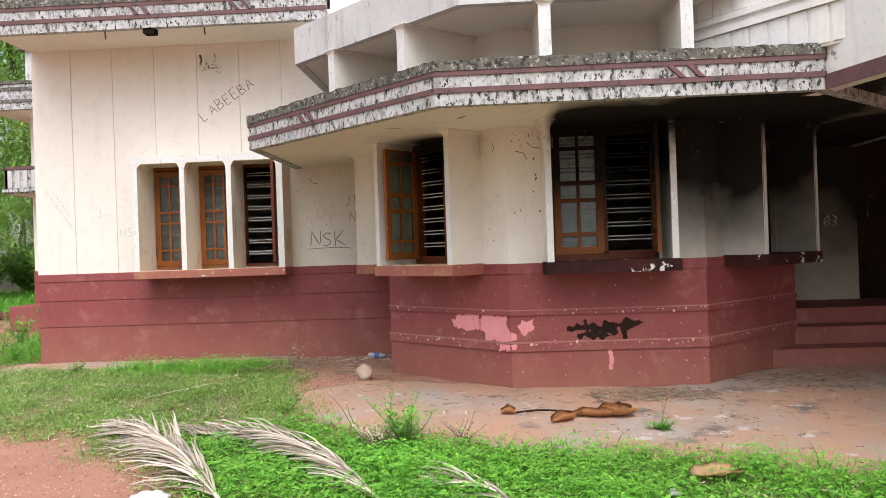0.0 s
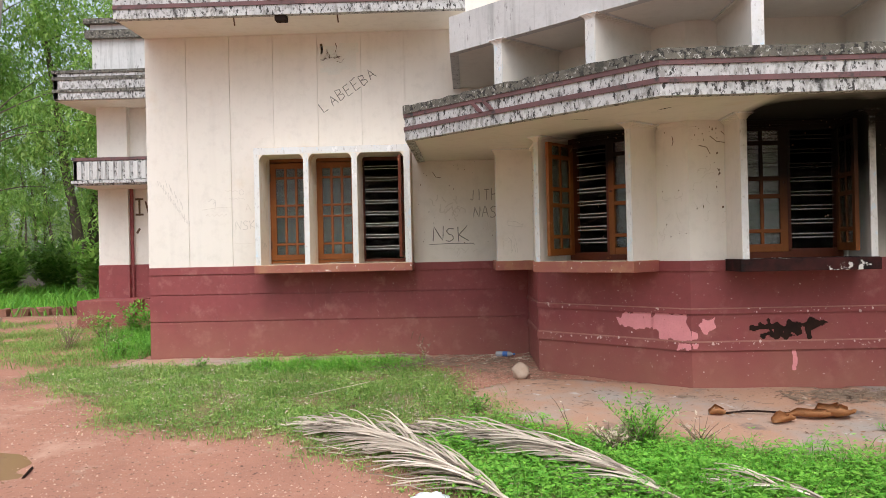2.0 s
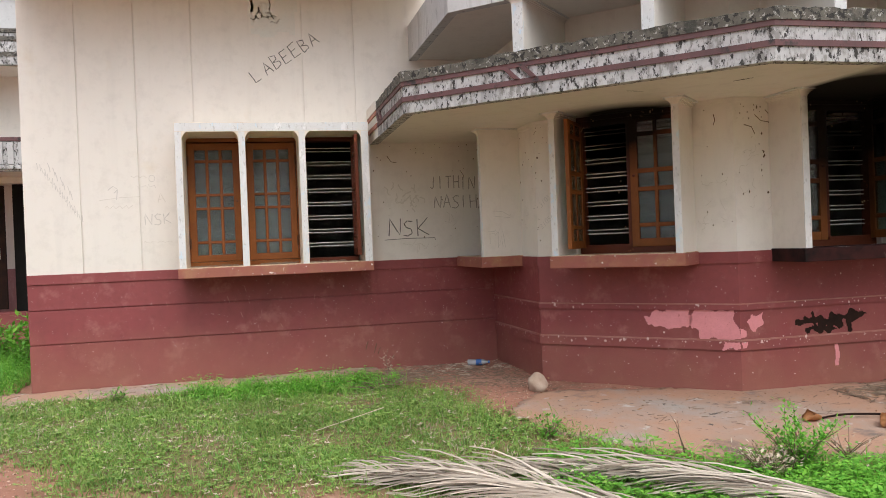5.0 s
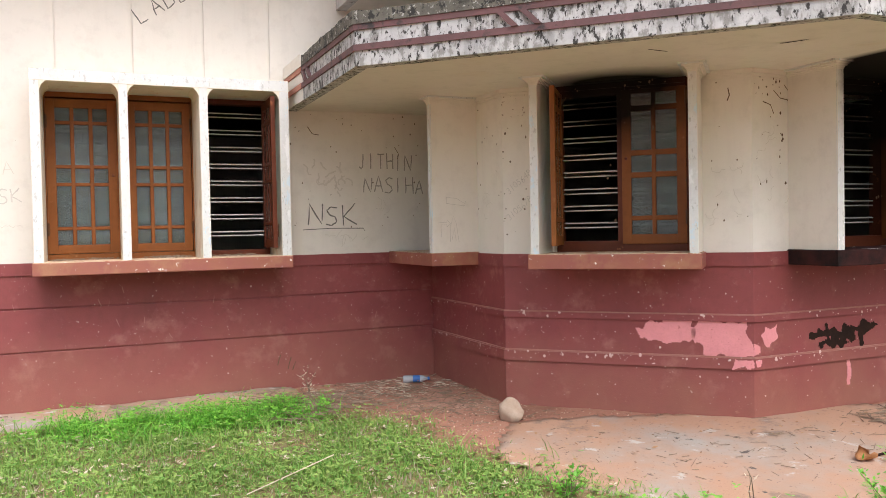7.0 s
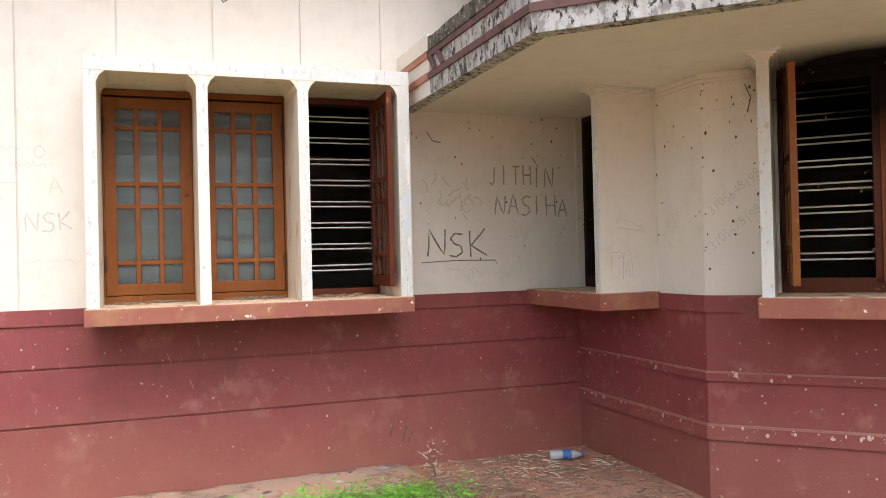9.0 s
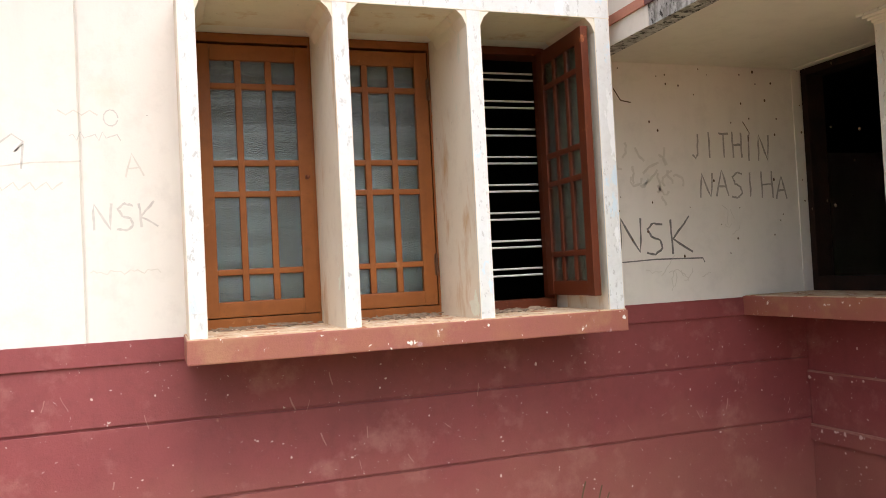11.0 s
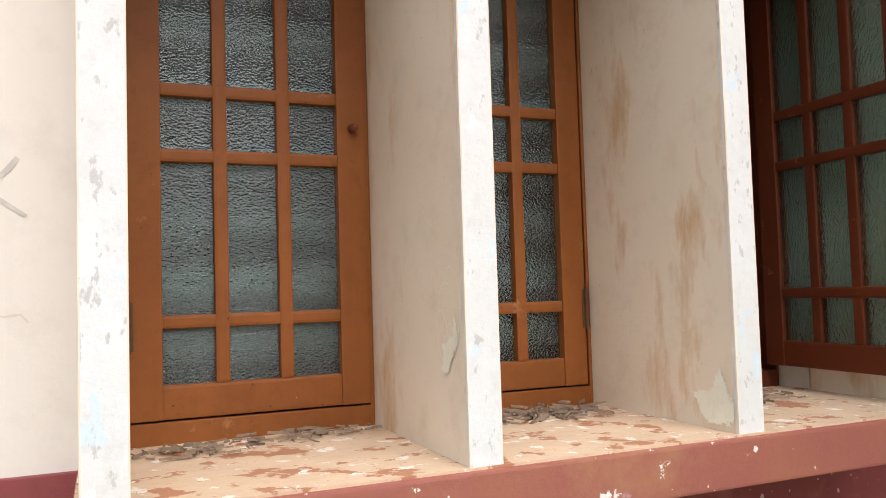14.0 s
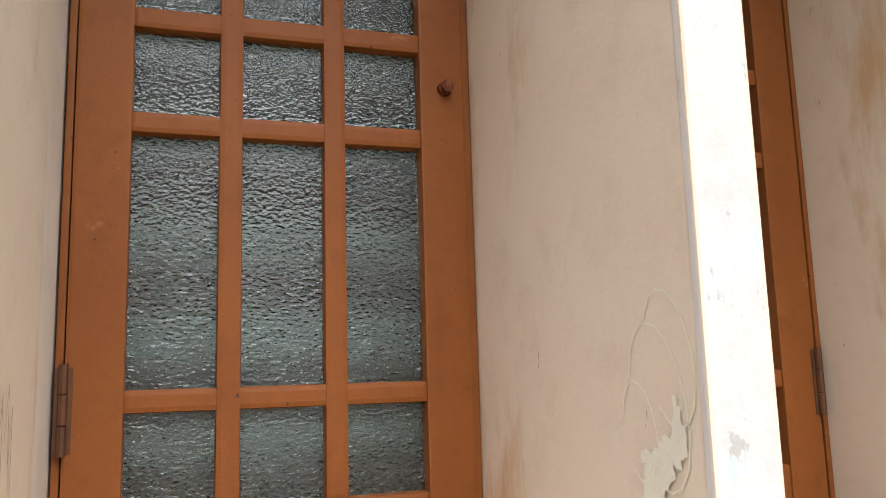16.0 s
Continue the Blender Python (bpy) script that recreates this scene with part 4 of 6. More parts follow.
LETTERS = {
    "L": (((0, 1), (0.05, 0), (0.6, 0.02)),), "A": (((0, 0), (0.3, 1), (0.65, 0)), ((0.12, 0.36), (0.55, 0.38))), "B": (((0, 0), (0, 1), (0.45, 0.85), (0.4, 0.6), (0.05, 0.52), (0.5, 0.4), (0.52, 0.12), (0, 0)),),
    "E": (((0.55, 1), (0, 0.95), (0, 0), (0.55, 0.03)), ((0, 0.5), (0.42, 0.53))), "N": (((0, 0), (0.05, 1), (0.6, 0.02), (0.68, 1.02)),), "S": (((0.6, 0.92), (0.3, 1), (0.06, 0.8), (0.2, 0.56), (0.5, 0.44), (0.56, 0.18), (0.3, 0), (0, 0.08)),),
    "K": (((0, 1), (0.05, 0)), ((0.62, 1.08), (0.06, 0.45), (0.7, 0.02))), "J": (((0.4, 1), (0.38, 0.2), (0.2, 0), (0, 0.15)),), "I": (((0.2, 1), (0.22, 0)),), "T": (((0, 0.98), (0.62, 1)), ((0.3, 1), (0.32, 0))),
    "H": (((0, 1), (0.04, 0)), ((0.55, 1), (0.58, 0)), ((0.02, 0.5), (0.56, 0.52))),
}


def handwritten(word, x, z, width, height, mat, parent, turn=0.0, r=0.004, seed=0, first_gap=0.0):
    """Letters drawn by hand in single strokes with a shaky line."""
    rnd = random.Random(seed)
    a, pitch = radians(turn), width / len(word)
    for i, ch in enumerate(word):
        grow, lift = rnd.uniform(0.92, 1.1), rnd.uniform(-0.05, 0.05) * height
        for nth, line in enumerate(LETTERS[ch]):
            pts = []
            for (u0, v0), (u1, v1) in zip(line, line[1:]):
                for k in range(3):
                    u, v = u0 + (u1 - u0) * k / 3, v0 + (v1 - v0) * k / 3
                    pts.append((u, v))
            pts.append(line[-1])
            out = []
            for u, v in pts:
                px = pitch * (i + u * 1.15 * grow) + (first_gap if i else 0) + rnd.uniform(-0.02, 0.02) * height
                pz = height * v * grow + lift + rnd.uniform(-0.02, 0.02) * height
                out.append((x + px * math.cos(a) - pz * math.sin(a), z + px * math.sin(a) + pz * math.cos(a)))
            stroke(parent, out, mat, r, -0.001 - 0.0006 * nth - 0.0003 * (i % 2))


handwritten("LABEEBA", wx(-3.54), 3.235, 0.80, 0.135, CHARCOAL, wall_main, 33, 0.0045, 1, 0.03)
handwritten("NSK", wx(-2.21), 1.60, 0.46, 0.165, CHARCOAL, wall_main, 0, 0.0052, 2)
stroke(wall_main, [(wx(-2.26), 1.562), (wx(-2.0), 1.572), (wx(-1.71), 1.568), (wx(-1.70), 1.545)], CHARCOAL, 0.0038)
handwritten("JITHIN", wx(-1.74), 2.10, 0.52, 0.135, GREYMARK, wall_main, -1, 0.005, 3)
handwritten("NASIHA", wx(-1.70), 1.895, 0.60, 0.135, GREYMARK, wall_main, -2, 0.005, 4)
handwritten("NSK", wx(-4.68), 1.80, 0.27, 0.105, PALEMARK, wall_main, 2, 0.0045, 5)
handwritten("A", wx(-4.55), 2.02, 0.09, 0.09, FAINT, wall_main, 4, 0.003, 6)
stroke(wall_main, [(wx(-4.70) + 0.013 * k, 1.63 + 0.012 * math.sin(k * 1.7) * math.cos(k * 0.6)) for k in range(22)], FAINT, 0.002)


def doodle(cx, cz, w, h, n, mat, seed, parent=None, r=0.002):
    rnd = random.Random(seed)
    for k in range(n):
        x, z = cx + rnd.uniform(-w, w), cz + rnd.uniform(-h, h)
        a, s = rnd.uniform(0, 6.28), rnd.uniform(0.02, 0.05)
        pts = []
        for i in range(6):
            pts.append((x, z))
            a += rnd.uniform(-1.1, 1.1)
            x, z = x + s * math.cos(a) * 0.5, z + s * math.sin(a) * 0.6
        stroke(parent or wall_main, pts, mat, r)


for k in range(12):
    x, z = wx(-5.66 + 0.032 * k + 0.012 * (k % 2)), 2.44 - 0.046 * k
    stroke(wall_main, [(x, z), (x + 0.012, z - 0.06), (x + 0.03, z - 0.01), (x + 0.035, z - 0.08)], PALEMARK, 0.0032)
    if k < 7:
        stroke(wall_main, [(x + 0.10, z), (x + 0.115, z - 0.05), (x + 0.12, z - 0.09)], PALEMARK, 0.0032)
stroke(wall_main, [(wx(-5.02), 2.16), (wx(-4.97), 2.20), (wx(-4.93), 2.17), (wx(-4.96), 2.13), (wx(-4.93), 2.16), (wx(-4.94), 2.06)], PALEMARK, 0.004)
stroke(wall_main, [(wx(-5.1), 2.06), (wx(-4.9), 2.085), (wx(-4.72), 2.09)], FAINT, 0.003)
stroke(wall_main, [(wx(-5.05) + 0.02 * k, 1.99 + 0.018 * math.sin(k * 2.1)) for k in range(14)], FAINT, 0.003)
stroke(wall_main, [(wx(-4.60) + 0.028 * math.cos(a * 0.55), 2.27 + 0.034 * math.sin(a * 0.55)) for a in range(12)], PALEMARK, 0.0025)
stroke(wall_main, [(wx(-4.76) + 0.014 * k, 2.195 + 0.016 * (k % 2) - 0.01 * (k % 3)) for k in range(15)], PALEMARK, 0.0022)
stroke(wall_main, [(wx(-4.80) + 0.03 * k, 2.30 - 0.02 * (k % 2)) for k in range(6)], FAINT, 0.0025)
doodle(wx(-2.02), 2.0, 0.2, 0.10, 16, FAINT, 6, r=0.006)
doodle(wx(-1.5), 1.78, 0.04, 0.05, 4, FAINT, 7)
doodle(wx(-1.9), 1.50, 0.3, 0.02, 8, FAINT, 8, r=0.0025)
stroke(wall_main, [(wx(-3.56), 4.10), (wx(-3.545), 4.02), (wx(-3.56), 3.97)], MUDSPECK, 0.012)
doodle(wx(-3.40), 3.95, 0.13, 0.06, 9, MUDSPECK, 9, r=0.005)
bay_walls = {ob.name: ob for ob in scene.objects if ob.name.startswith("wall_bay")}
doodle(0.25, 1.75, 0.08, 0.12, 5, FAINT, 21, bay_walls["wall_bay_3"])
scrawl("3105648198", 0.05, 1.80, 0.34, 0.05, PALEMARK, bay_walls["wall_bay_2"], 38)
scrawl("3105678198", 0.05, 1.60, 0.34, 0.05, PALEMARK, bay_walls["wall_bay_2"], 38)
fin_face = bpy.data.objects["window_2"]
for pts in (((-1.40, 1.60), (-1.33, 1.60), (-1.33, 1.62), (-1.30, 1.59), (-1.33, 1.56), (-1.33, 1.58), (-1.38, 1.58), (-1.38, 1.48)),
            ((-1.30, 1.44), (-1.295, 1.58), (-1.27, 1.65), (-1.245, 1.58), (-1.225, 1.44)), ((-1.285, 1.46), (-1.265, 1.55), (-1.25, 1.45)),
            ((-1.33, 1.80), (-1.24, 1.79), (-1.17, 1.75), (-1.16, 1.77), (-1.17, 1.73), (-1.25, 1.74), (-1.33, 1.75), (-1.33, 1.80))):
    stroke(fin_face, pts, PALEMARK, 0.002, 0.0).matrix_world = pose(0, 9.1325, 0)
doodle(1.6, 1.75, 0.1, 0.2, 9, FAINT, 23, bay_walls["wall_bay_2"])
doodle(0.10, 1.95, 0.05, 0.2, 5, FAINT, 24, bay_walls["wall_bay_3"])
doodle(1.18, 1.72, 0.1, 0.12, 6, FAINT, 25, bay_walls["wall_bay_1"])
for wall, lines in (("wall_bay_3", (((0.20, 2.46), (0.26, 2.41), (0.33, 2.40), (0.37, 2.33), (0.36, 2.29)), ((0.30, 2.50), (0.36, 2.44), (0.36, 2.36)), ((0.10, 2.38), (0.17, 2.36), (0.20, 2.30)))),
                    ("wall_bay_2", (((1.63, 2.48), (1.64, 2.43), (1.625, 2.39)), ((0.24, 2.52), (0.27, 2.44), (0.25, 2.36)), ((0.50, 2.50), (0.45, 2.44), (0.38, 2.41)))),
                    ("wall_main", (((wx(-1.40), 2.30), (wx(-1.36), 2.24), (wx(-1.37), 2.19)), ((wx(-2.20), 2.46), (wx(-2.16), 2.40), (wx(-2.10), 2.39))))):
    for pts in lines:
        stroke(bpy.data.objects[wall], pts, MUDSPECK, 0.0032)
rear_wing = bpy.data.objects["rear_wing"]
for pts in (((-8.28, 2.62), (-8.12, 2.62)), ((-8.20, 2.62), (-8.20, 2.32)), ((-8.28, 2.32), (-8.12, 2.32)), ((-8.08, 2.58), (-8.02, 2.36)), ((-8.0, 2.58), (-7.94, 2.38)),
            ((-7.92, 2.2), (-8.0, 2.12), (-7.96, 1.98), (-7.90, 1.96)), ((-8.2, 2.05), (-8.26, 1.95))):
    stroke(rear_wing, pts, MUDSPECK, 0.018, 15.698)
scrawl("83", 0.9, 1.62, 0.16, 0.13, FAINT, bpy.data.objects["wall_porch"])


# small mud nests and cobweb dirt under the canopy
def specks(parent, length, zlo, zhi, n, seed, start=0.0, big=1.0):
    rnd = random.Random(seed)
    bm = bmesh.new()
    for k in range(n):
        x, z = start + rnd.uniform(0.02, length - 0.02), zhi - (zhi - zlo) * rnd.random() ** 1.7
        r = rnd.uniform(0.002, 0.008) * big
        m = Matrix.Translation((x, -0.001, z)) @ Matrix.Diagonal((r * rnd.uniform(0.5, 1.4), 0.004, r * rnd.uniform(0.6, 2.2), 1))
        bmesh.ops.create_icosphere(bm, subdivisions=1, radius=1, matrix=m)
    part("mud_specks", bm, MUDSPECK, parent)


specks(bay_walls["wall_bay_1"], 1.44, 1.6, 2.58, 40, 1)
specks(bay_walls["wall_bay_2"], 1.78, 1.5, 2.58, 70, 2)
specks(bay_walls["wall_bay_3"], 1.78, 1.6, 2.58, 60, 3)
specks(bay_walls["wall_bay_2"], 0.07, 1.45, 2.58, 16, 31, -0.02, 0.8)
specks(bay_walls["wall_bay_2"], 0.08, 1.5, 2.5, 16, 32, 0.24, 0.9)
specks(bay_walls["wall_bay_2"], 0.25, 2.3, 2.58, 14, 33, 0.03, 0.8)
specks(bay_walls["wall_bay_3"], 0.08, 1.9, 2.58, 14, 34, 0.22, 0.9)
specks(bay_walls["wall_bay_3"], 0.25, 2.42, 2.58, 16, 35, 0.0, 0.9)
for x0, n, seed in ((3.40, 45, 5),):
    bm = bmesh.new()
    rnd = random.Random(seed)
    for k in range(n):
        x, z, r = x0 + rnd.uniform(0, 1.25), 2.58 - 1.0 * rnd.random() ** 1.7, rnd.uniform(0.002, 0.007)
        bmesh.ops.create_icosphere(bm, subdivisions=1, radius=1, matrix=Matrix.Translation((x, -0.001, z)) @ Matrix.Diagonal((r, 0.004, r * 1.5, 1)))
    part("mud_specks", bm, MUDSPECK, wall_main)


# ---- peeled paint and scorch on the plinth ----
def peel(name, m, poly, mat, parent, step=0.009, amount=0.07, freq=12.0, lift=-0.003):
    bm = bmesh.new()
    got = {}
    x0, x1 = min(p[0] for p in poly) - amount, max(p[0] for p in poly) + amount
    z0, z1 = min(p[1] for p in poly) - amount, max(p[1] for p in poly) + amount

    def v(i, k):
        if (i, k) not in got:
            x, z = x0 + i * step, z0 + k * step
            got[i, k] = bm.verts.new((x + 0.004 * noise.noise((i * 0.9, k * 0.9, 1)), lift, z + 0.004 * noise.noise((i * 0.9, k * 0.9, 6))))
        return got[i, k]

    for i in range(int((x1 - x0) / step)):
        for k in range(int((z1 - z0) / step)):
            if ragged(poly, x0 + (i + 0.5) * step, z0 + (k + 0.5) * step, amount, freq):
                bm.faces.new((v(i, k), v(i + 1, k), v(i + 1, k + 1), v(i, k + 1)))
    ob = part(name, bm, mat, parent)
    ob.matrix_world = m
    return ob


chamfer, front = along(BAY[1], BAY[2]), along(BAY[2], BAY[3])
peel("peeled_patch", chamfer, [(0.98, 0.80), (1.12, 0.86), (1.37, 0.862), (1.40, 0.80), (1.37, 0.73), (1.20, 0.69), (1.04, 0.72)], PINK, plinth_bay, 0.007, 0.045, 16)
peel("peeled_patch", chamfer, [(1.42, 0.83), (1.50, 0.862), (1.72, 0.862), (1.74, 0.77), (1.776, 0.68), (1.776, 0.625), (1.55, 0.63), (1.41, 0.66), (1.37, 0.74)], PINK, plinth_bay, 0.007, 0.06, 13)
peel("peeled_patch", chamfer, [(1.64, 0.54), (1.66, 0.605), (1.778, 0.605), (1.778, 0.54)], PINK, plinth_bay, 0.007, 0.03, 22, -0.019)
peel("peeled_patch", front, [(0.006, 0.54), (0.006, 0.605), (0.05, 0.605), (0.04, 0.54)], PINK, plinth_bay, 0.007, 0.015, 22, -0.019)
peel("peeled_patch", front, [(0.006, 0.63), (0.006, 0.72), (0.06, 0.67), (0.06, 0.63)], PINK, plinth_bay, 0.007, 0.02, 18)
peel("peeled_patch", front, [(0.06, 0.74), (0.10, 0.83), (0.19, 0.83), (0.21, 0.75), (0.13, 0.70)], PINK, plinth_bay, 0.007, 0.04, 16)
peel("scorch_mark", front, [(0.55, 0.70), (0.57, 0.745), (0.72, 0.76), (0.98, 0.77), (1.12, 0.83), (1.19, 0.77), (1.10, 0.70), (0.85, 0.645)], CHAR, plinth_bay, 0.008, 0.11, 15)
peel("scorch_mark", front, [(0.60, 0.64), (0.62, 0.69), (0.90, 0.68), (0.88, 0.635)], CHAR, plinth_bay, 0.008, 0.05, 22, -0.002)
peel("paint_run", front, [(0.88, 0.34), (0.885, 0.53), (0.925, 0.53), (0.92, 0.34)], PINK, plinth_bay, 0.007, 0.012, 20)
CHIP = material("chipped_pale_plaster", (0.66, 0.50, 0.47), 0.9, (0.58, 0.38, 0.34), 30, 0.5, 0.2, 60)
SCUFF = material("rubbed_maroon", (0.40, 0.20, 0.18), 0.8, (0.34, 0.14, 0.12), 12, 0.5, 0.2, 60)


def chips(m, length, rows, n, seed, parent, mat, lo=0.003, hi=0.012):
    """Flakes knocked out of the paint: small many-sided scabs, most of them along the given heights."""
    rnd = random.Random(seed)
    bm = bmesh.new()
    for k in range(n):
        z, out, spread = rows[k % len(rows)]
        z += rnd.gauss(0, spread)
        x, r, up = rnd.uniform(0.02, length - 0.02), lo + (hi - lo) * rnd.random() ** 2.5, rnd.uniform(0.5, 1.4)
        ring = [bm.verts.new((x + r * rnd.uniform(0.6, 1.3) * math.cos(a), -out - 0.0015, z + up * r * rnd.uniform(0.6, 1.3) * math.sin(a))) for a in (0, 0.9, 1.8, 2.7, 3.6, 4.5, 5.4)]
        bm.faces.new(ring)
    part("chips", bm, mat, parent, "", "stuff").matrix_world = m


for i, (a, b) in enumerate(zip(BAY[:4], BAY[1:5])):
    L = (Vector(b) - Vector(a)).length
    chips(along(a, b), L, ((0.585, 0.017, 0.018), (0.600, 0.017, 0.006), (0.890, 0.017, 0.012)), 70, 40 + i, plinth_bay, CHIP, 0.003, 0.013)
    chips(along(a, b), L, ((0.75, 0.0, 0.05), (0.42, 0.0, 0.08), (1.08, 0.0, 0.07)), 70, 50 + i, plinth_bay, CHIP, 0.002, 0.008)
plinth_main = bpy.data.objects["plinth_main"]
chips(pose(WEST_X, WALL_Y, 0), 4.7, ((0.80, 0.0, 0.07), (0.48, 0.0, 0.07), (1.10, 0.0, 0.05)), 130, 60, plinth_main, CHIP, 0.002, 0.007)
rnd = random.Random(8)
for k in range(20):
    x, z = rnd.uniform(0.3, 4.6), rnd.choice((0.5, 0.8, 0.82, 1.1)) + rnd.uniform(-0.09, 0.09)
    dx, dz = rnd.uniform(-0.02, 0.03), rnd.uniform(-0.06, -0.015)
    stroke(plinth_main, [(x, z), (x + dx * 0.4, z + dz * 0.5), (x + dx, z + dz)], SCUFF, rnd.uniform(0.0012, 0.003), -0.0012, "scratch")
for x, z, h in ((3.28, 0.40, 0.09), (3.37, 0.36, 0.10), (3.41, 0.35, 0.07)):
    stroke(plinth_main, [(x, z), (x + 0.012, z + h * 0.5), (x + 0.028, z + h)], MUDSPECK, 0.0035, -0.0012, "scratch")
MAINFACE = pose(0, WALL_Y, 0)
peel("peeled_patch", pose(-3.152, 0, 0, 0, 0, 90), [(9.742, 1.36), (9.745, 1.44), (9.765, 1.485), (9.80, 1.44), (9.86, 1.425), (9.85, 1.39), (9.82, 1.36)], PALEPATCH, bpy.data.objects["window_1"], 0.005, 0.022, 24, 0.003)
peel("peeled_patch", pose(-3.735, 0, 0, 0, 0, 90), [(9.765, 1.57), (9.765, 1.615), (9.79, 1.57), (9.83, 1.56), (9.825, 1.51), (9.80, 1.50)], PALEPATCH, bpy.data.objects["window_1"], 0.005, 0.015, 22, 0.003)
for r0, cy, cz in ((0.055, 9.80, 1.60), (0.035, 9.83, 1.575), (0.045, 9.78, 1.64)):
    stroke(bpy.data.objects["window_1"], [(cy + r0 * 0.8 * math.cos(a * 0.4), cz + r0 * 1.3 * math.sin(a * 0.4 + 0.3)) for a in range(14)], PALEPATCH, 0.0008, 0.002, "scratch").matrix_world = pose(-3.735, 0, 0, 0, 0, 90)
rnd = random.Random(19)
for k in range(5):
    y, z = 9.80 + 0.042 * k, 1.60 + rnd.uniform(-0.06, 0.05)
    stroke(bpy.data.objects["window_1"], [(-y, z), (-y - 0.012, z + 0.05), (-y - 0.02, z - 0.02), (-y - 0.03, z + 0.03), (-y - 0.035, z - 0.06)], GREYMARK, 0.0010, 0.002, "scribble").matrix_world = pose(-4.268, 0, 0, 0, 0, -90)
peel("pale_stain", MAINFACE, [(-3.62, 3.78), (-3.60, 4.12), (-3.12, 4.12), (-3.14, 3.78)], STAINPALE, wall_main, 0.03, 0.10, 5, -0.001)


# ---- vegetation ----
def leaf_material(name, a, b, rough=0.55, through_light=0.25, by_object=False):
    m = bpy.data.materials.new(name)
    m.use_nodes = True
    t = m.node_tree
    p = t.nodes["Principled BSDF"]
    g = t.nodes.new("ShaderNodeNewGeometry")
    x = t.nodes.new("ShaderNodeMix")
    x.data_type = "RGBA"
    t.links.new(g.outputs["Random Per Island"], x.inputs[0])
    x.inputs[6].default_value, x.inputs[7].default_value = (*a, 1), (*b, 1)
    if by_object:
        oi = t.nodes.new("ShaderNodeObjectInfo")
        t.links.new(oi.outputs["Random"], x.inputs[0])
    n = t.nodes.new("ShaderNodeTexNoise")
    n.inputs["Scale"].default_value = 1.3
    t.links.new(g.outputs["Position"], n.inputs["Vector"])
    hs = t.nodes.new("ShaderNodeHueSaturation")
    t.links.new(ramp_out(t, n.outputs["Fac"], 0.6, 1.4), hs.inputs["Value"])
    t.links.new(x.outputs[2], hs.inputs["Color"])
    t.links.new(hs.outputs["Color"], p.inputs["Base Color"])
    p.inputs["Roughness"].default_value = rough
    tr = t.nodes.new("ShaderNodeBsdfTranslucent")
    t.links.new(hs.outputs["Color"], tr.inputs["Color"])
    mx = t.nodes.new("ShaderNodeMixShader")
    mx.inputs[0].default_value = through_light
    t.links.new(p.outputs[0], mx.inputs[1])
    t.links.new(tr.outputs[0], mx.inputs[2])
    t.links.new(mx.outputs[0], t.nodes["Material Output"].inputs["Surface"])
    return m


GRASS = leaf_material("fresh_grass", (0.12, 0.29, 0.045), (0.33, 0.44, 0.11))
WEED = leaf_material("weed_leaves", (0.09, 0.32, 0.03), (0.24, 0.52, 0.06))
TREELEAF = leaf_material("tree_leaves", (0.15, 0.33, 0.055), (0.40, 0.58, 0.15), 0.5, 0.5)
STRAW = leaf_material("dry_straw", (0.42, 0.33, 0.24), (0.62, 0.52, 0.40), 0.8, 0.1)
STRAWGREY = leaf_material("grey_dead_frond", (0.19, 0.14, 0.10), (0.68, 0.59, 0.48), 0.75, 0.1, True)
BARK = material("grey_brown_bark", (0.17, 0.13, 0.10), 0.95, (0.10, 0.08, 0.06), 6, 0.5, 0.8, 25)
PALMBARK = material("pale_palm_bark", (0.42, 0.39, 0.35), 0.9, (0.30, 0.27, 0.24), 5, 0.5, 0.6, 25)
TWIG = material("dry_twig", (0.27, 0.19, 0.13), 0.95, (0.15, 0.105, 0.075), 30, 0.5, 0.3, 60)


def raw_mesh(name, verts, faces, mat, label="", category="", kind="stuff", parent=None):
    me = bpy.data.meshes.new(name)
    me.from_pydata(verts, [], faces)
    me.materials.append(mat)
    ob = new(name, me)
    if parent is not None:
        ob.parent = parent
    return tagged(ob, label, category, "", kind)


def blade(verts, faces, rnd, x, y, z, h, w, lean):
    a, b = rnd.uniform(0, 6.283), rnd.uniform(0, 6.283)
    cx, cy, lx, ly = math.cos(a) * w / 2, math.sin(a) * w / 2, math.cos(b) * lean, math.sin(b) * lean
    i = len(verts)
    verts += [(x - cx, y - cy, z), (x + cx, y + cy, z), (x + cx * 0.8 + lx * 0.4, y + cy * 0.8 + ly * 0.4, z + h * 0.6), (x - cx * 0.8 + lx * 0.4, y - cy * 0.8 + ly * 0.4, z + h * 0.6), (x + lx, y + ly, z + h)]
    faces += [(i, i + 1, i + 2, i + 3), (i + 3, i + 2, i + 4)]


def leaflet(verts, faces, p, d, side, length, width):
    """A small rhombic leaf from p along d."""
    d, side = d.normalized() * length, side.normalized() * width / 2
    i = len(verts)
    verts += [p[:], (p + d * 0.45 + side)[:], (p + d)[:], (p + d * 0.45 - side)[:]]
    faces.append((i, i + 1, i + 2, i + 3))


